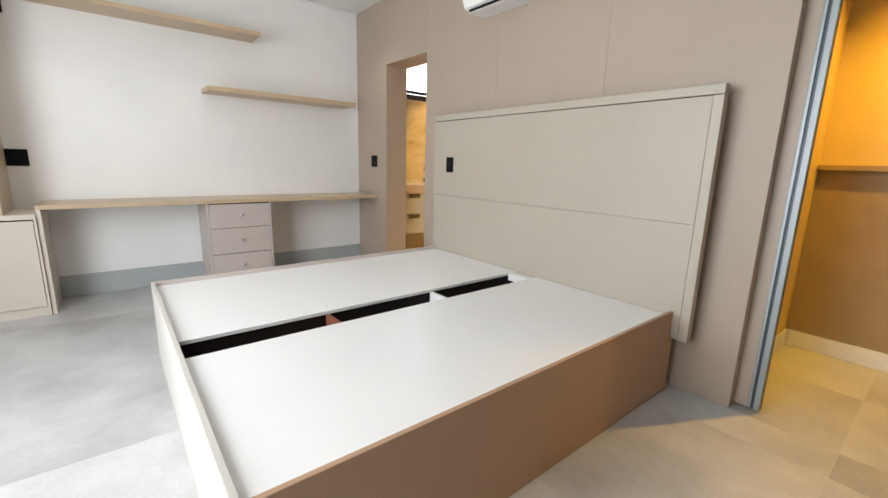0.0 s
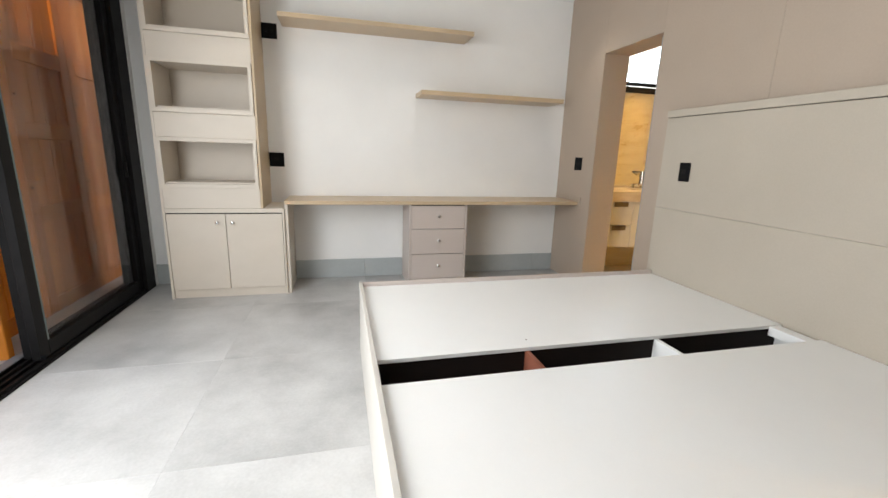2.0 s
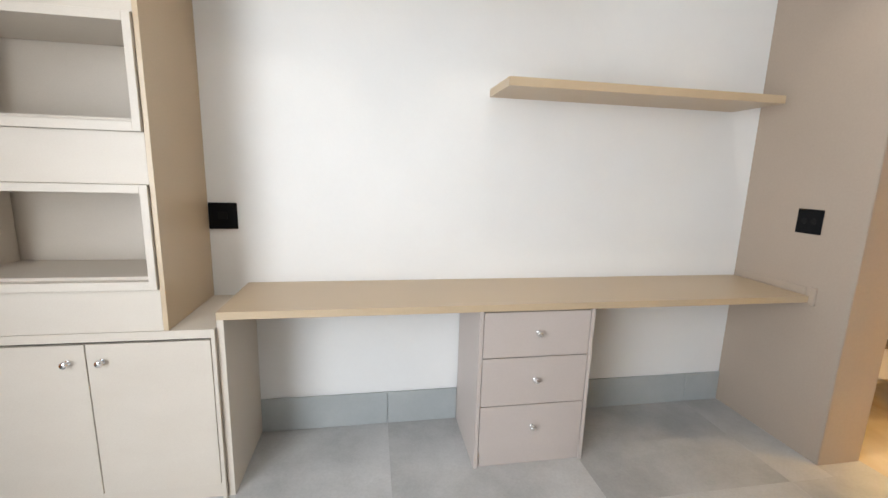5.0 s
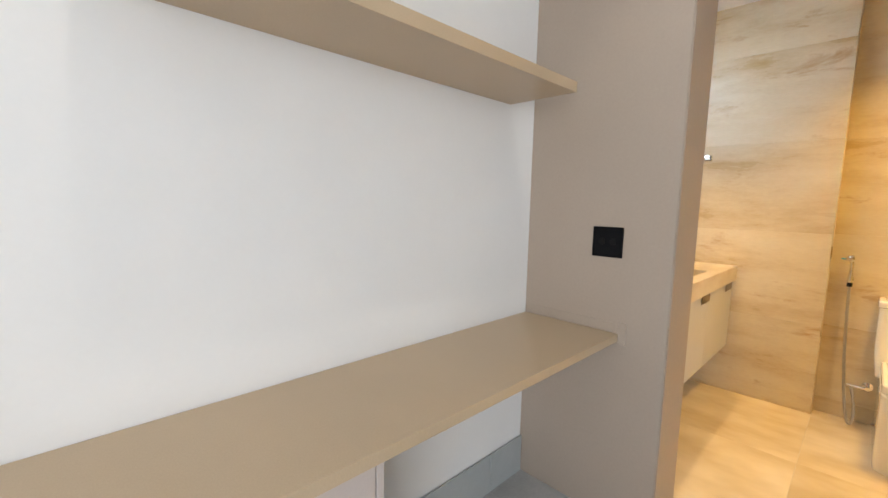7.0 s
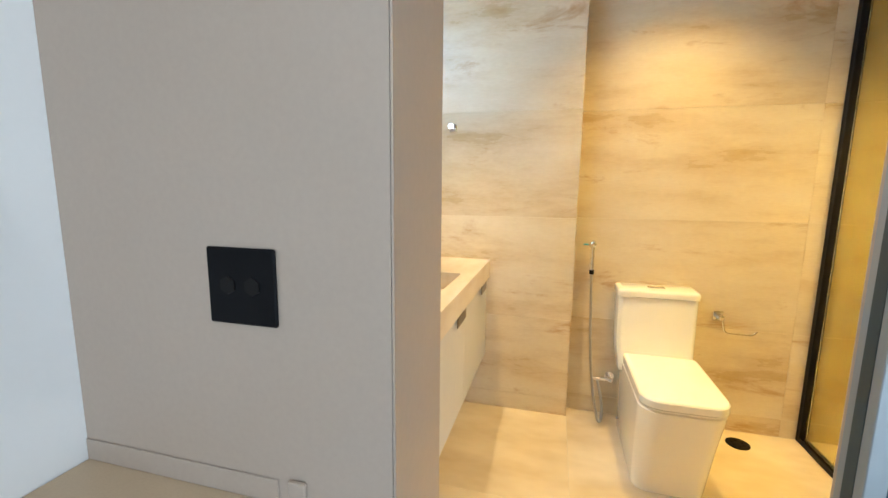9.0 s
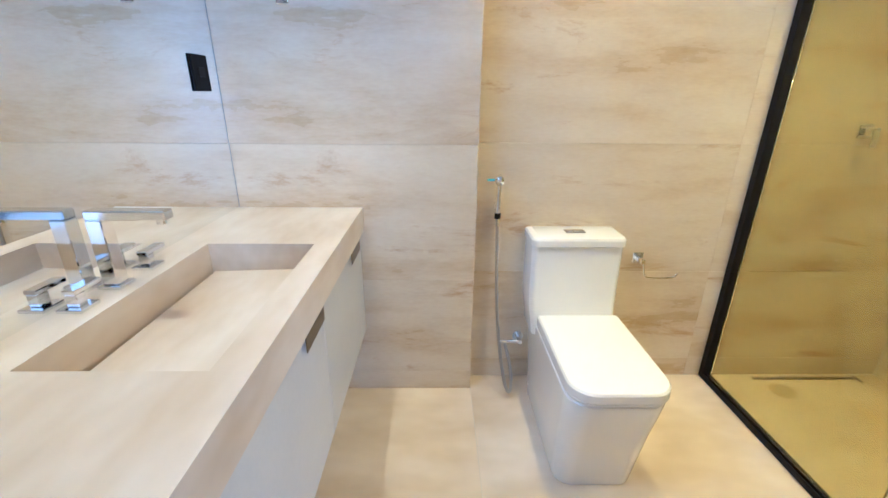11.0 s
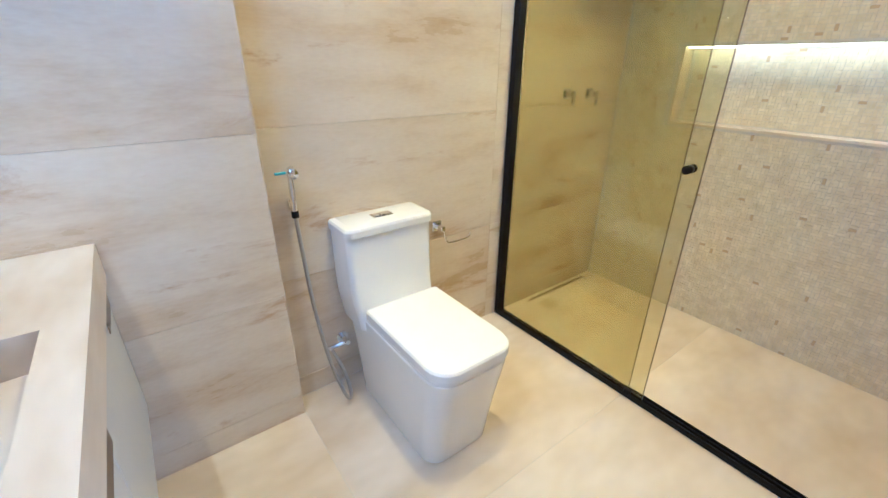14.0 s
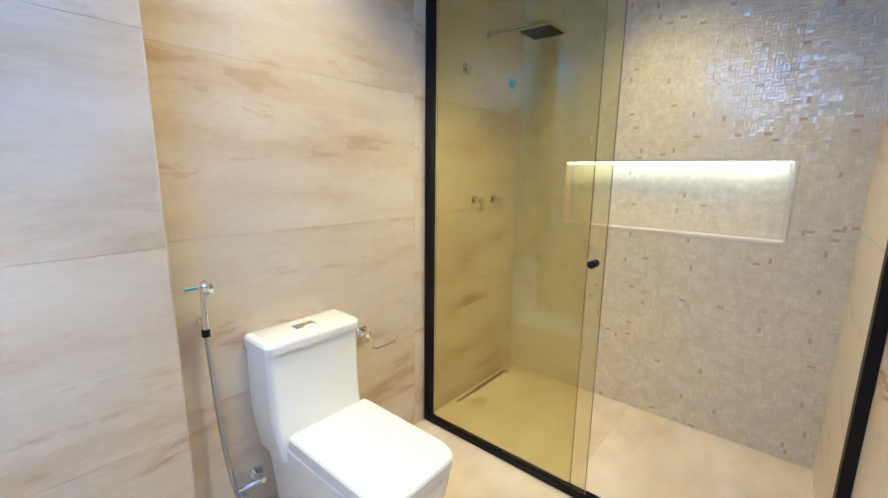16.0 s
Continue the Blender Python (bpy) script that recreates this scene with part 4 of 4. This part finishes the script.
def niche():
    e = thing("shower_niche", (4.25, SY, NZ0), "wall niche with cream lining and a hidden light strip", "niche")
    d = SY - 0.088
    part("lining", box(NX0 + 0.0005, NX0 + 0.012, d, SY + 0.002, NZ0 + 0.0125, NZ1 - 0.0005), STONE_TOP, e)
    part("lining", box(NX1 - 0.012, NX1 - 0.0005, d, SY + 0.002, NZ0 + 0.0125, NZ1 - 0.0005), STONE_TOP, e)
    part("lining", box(NX0 + 0.0005, NX1 - 0.0005, d, SY + 0.002, NZ0 + 0.0005, NZ0 + 0.012), STONE_TOP, e)
    part("led_strip", box(NX0 + 0.02, NX1 - 0.02, SY - 0.030, SY - 0.018, NZ1 - 0.008, NZ1 - 0.001), LED, e, "warm glowing light strip")


niche()


def downlight(x, y, z):
    e = thing("downlight", (x, y, z - 0.02), "small round recessed ceiling downlight", "lamp", "downlights")
    bm = bmesh.new()
    bmesh.ops.create_cone(bm, cap_ends=False, segments=28, radius1=0.045, radius2=0.040, depth=0.006, matrix=Matrix.Translation((x, y, z - 0.004)))
    part("ring", bm, PLASTIC, e)
    part("lens", rod((x, y, z - 0.003), (x, y, z - 0.0005), 0.038, None, 28), LAMP_FACE, e)


for x, y in ((4.15, 4.98), (4.58, 3.84), (4.25, 2.76)):
    downlight(x, y, BCEIL)
downlight(3.95, 0.9, BCEIL)
for x in (0.6, 1.7, 2.8):
    downlight(x, 4.57, CEIL)

# ---------------------------------------------------------------- pieces of floors and walls


def shared_box(name, w, d, h, material, bevel):
    bm = box(-w / 2, w / 2, -d / 2, d / 2, -h, 0, bevel)
    me = bpy.data.meshes.new(name)
    bm.to_mesh(me)
    bm.free()
    me.materials.append(material)
    return me


def lay(name, x0, x1, y0, y1, material, gap=0.0008):
    bm = box(x0 + gap, x1 - gap, y0 + gap, y1 - gap, -0.004, 0.0, 0.0004)
    part(name, bm, material, floor)


def grid(lo, hi, start, step):
    k = start + step * math.floor((lo - start) / step)
    cuts = [lo]
    while k < hi - 1e-6:
        if k > lo + 1e-6:
            cuts.append(k)
        k += step
    return list(zip(cuts, cuts[1:] + [hi]))


for a, b in grid(-0.64, 3.2, 0.265, 0.9):
    for c, d in grid(-1.7, YN, 3.655, 0.9):
        lay("tile", a, b, c, d, TILE)
for a, b in grid(3.2, CBX, 0.265, 0.9):
    for c, d in grid(-1.7, CBY, 3.655, 0.9):
        lay("tile", a, b, c, d, TILE)
lay("tile", 3.2, WB, 3.655, 5.0, TILE)
for a, b in grid(WB, FX, 3.455, 0.84):
    for c, d in grid(SY, MY, 3.10, 1.2):
        lay("marble_tile", a, b, c, d, STONE_FLOOR, 0.0006)

LEVELS = ((0.0, 0.10), (0.10, 0.575), (0.575, 1.15), (1.15, 1.725), (1.725, 2.30), (2.30, BCEIL))
for z0, z1 in LEVELS:
    for c, d in ((SY - 0.003, 3.20), (3.20, PY)):
        part("slab", box(FX, FX + 0.0125, c + 0.0005, d - 0.0005, z0 + 0.0005, z1 - 0.0005, 0.0004), STONE, wall_bath_east)
    part("slab", box(PX, PX + 0.0125, PY + 0.0005, MY - 0.001, z0 + 0.0005, z1 - 0.0005, 0.0004), STONE, wall_pier)
    part("slab", box(PX + 0.0005, FX, PY - 0.003, PY + 0.001, z0 + 0.0005, z1 - 0.0005, 0.0004), STONE, wall_pier)
side = setting("wall_shower_side", box(WB, WB + 0.004, SY - 0.003, DY0 - 0.002, -0.01, BCEIL), STONE, "cream marble side wall of the shower", "wall")
for z0, z1 in LEVELS[:-1]:
    part("slab", box(WB + 0.004, WB + 0.010, SY - 0.002, 3.076, z0 + 0.0005, z1 - 0.0005, 0.0004), STONE, side)

# mosaic: pairs of small chips laid crosswise, each a little out of true
CHIP = 0.029
rng = random.Random(4)
verts, faces = [], []
chip_mesh = shared_box("chip", CHIP - 0.002, CHIP / 2 - 0.002, 0.004, MOSAIC, 0.0008)
FACE_UP = Matrix.Rotation(radians(-90), 4, 'X')      # chip's top turned to face along +y
count = 0


def chip(x, z, upright, y, near):
    global count
    tilt = Matrix.Rotation(rng.gauss(0, 0.035), 4, 'X') @ Matrix.Rotation(rng.gauss(0, 0.035), 4, 'Y')
    m = Matrix.Translation((x, y + rng.uniform(0.0012, 0.0026), z)) @ FACE_UP @ tilt @ Matrix.Rotation(radians(90 if upright else 0), 4, 'Z')
    if near and count < 300:
        count += 1
        ob = new("chip", chip_mesh)
        ob.parent = wall_shower
        ob.matrix_basis = m
        return
    w, d, h = (CHIP - 0.002) / 2, (CHIP / 2 - 0.002) / 2, 0.004
    i = len(verts)
    verts.extend(m @ Vector(p) for p in ((-w, -d, 0), (w, -d, 0), (w, d, 0), (-w, d, 0), (-w, -d, -h), (w, -d, -h), (w, d, -h), (-w, d, -h)))
    faces.extend(tuple(i + k for k in f) for f in ((0, 1, 2, 3), (0, 4, 5, 1), (1, 5, 6, 2), (2, 6, 7, 3), (3, 7, 4, 0)))


for i in range(int((FX - WB) / CHIP)):
    for j in range(int(BCEIL / CHIP)):
        x, z = WB + 0.008 + CHIP * (i + 0.5), CHIP * (j + 0.5)
        inside = NX0 - CHIP / 2 < x < NX1 + CHIP / 2 and NZ0 - CHIP / 2 < z < NZ1 + CHIP / 2
        deep = NX0 + 0.03 < x < NX1 - 0.03 and NZ0 + 0.02 < z < NZ1
        if inside and not deep:
            continue
        for s in (-0.25, 0.25):
            up = (i + j) % 2 == 0
            chip(x + s * CHIP * up, z + s * CHIP * (not up), up, SY - 0.090 if deep else SY - 0.003, 3.75 < x < 4.25 and 1.45 < z < 2.1 and not deep)
me = bpy.data.meshes.new("mosaic")
me.from_pydata([tuple(v) for v in verts], [], faces)
me.materials.append(MOSAIC_REST)
mosaic = tagged(new("mosaic", me), "field of small pearly mosaic chips", "", "", "stuff")
mosaic.parent = wall_shower
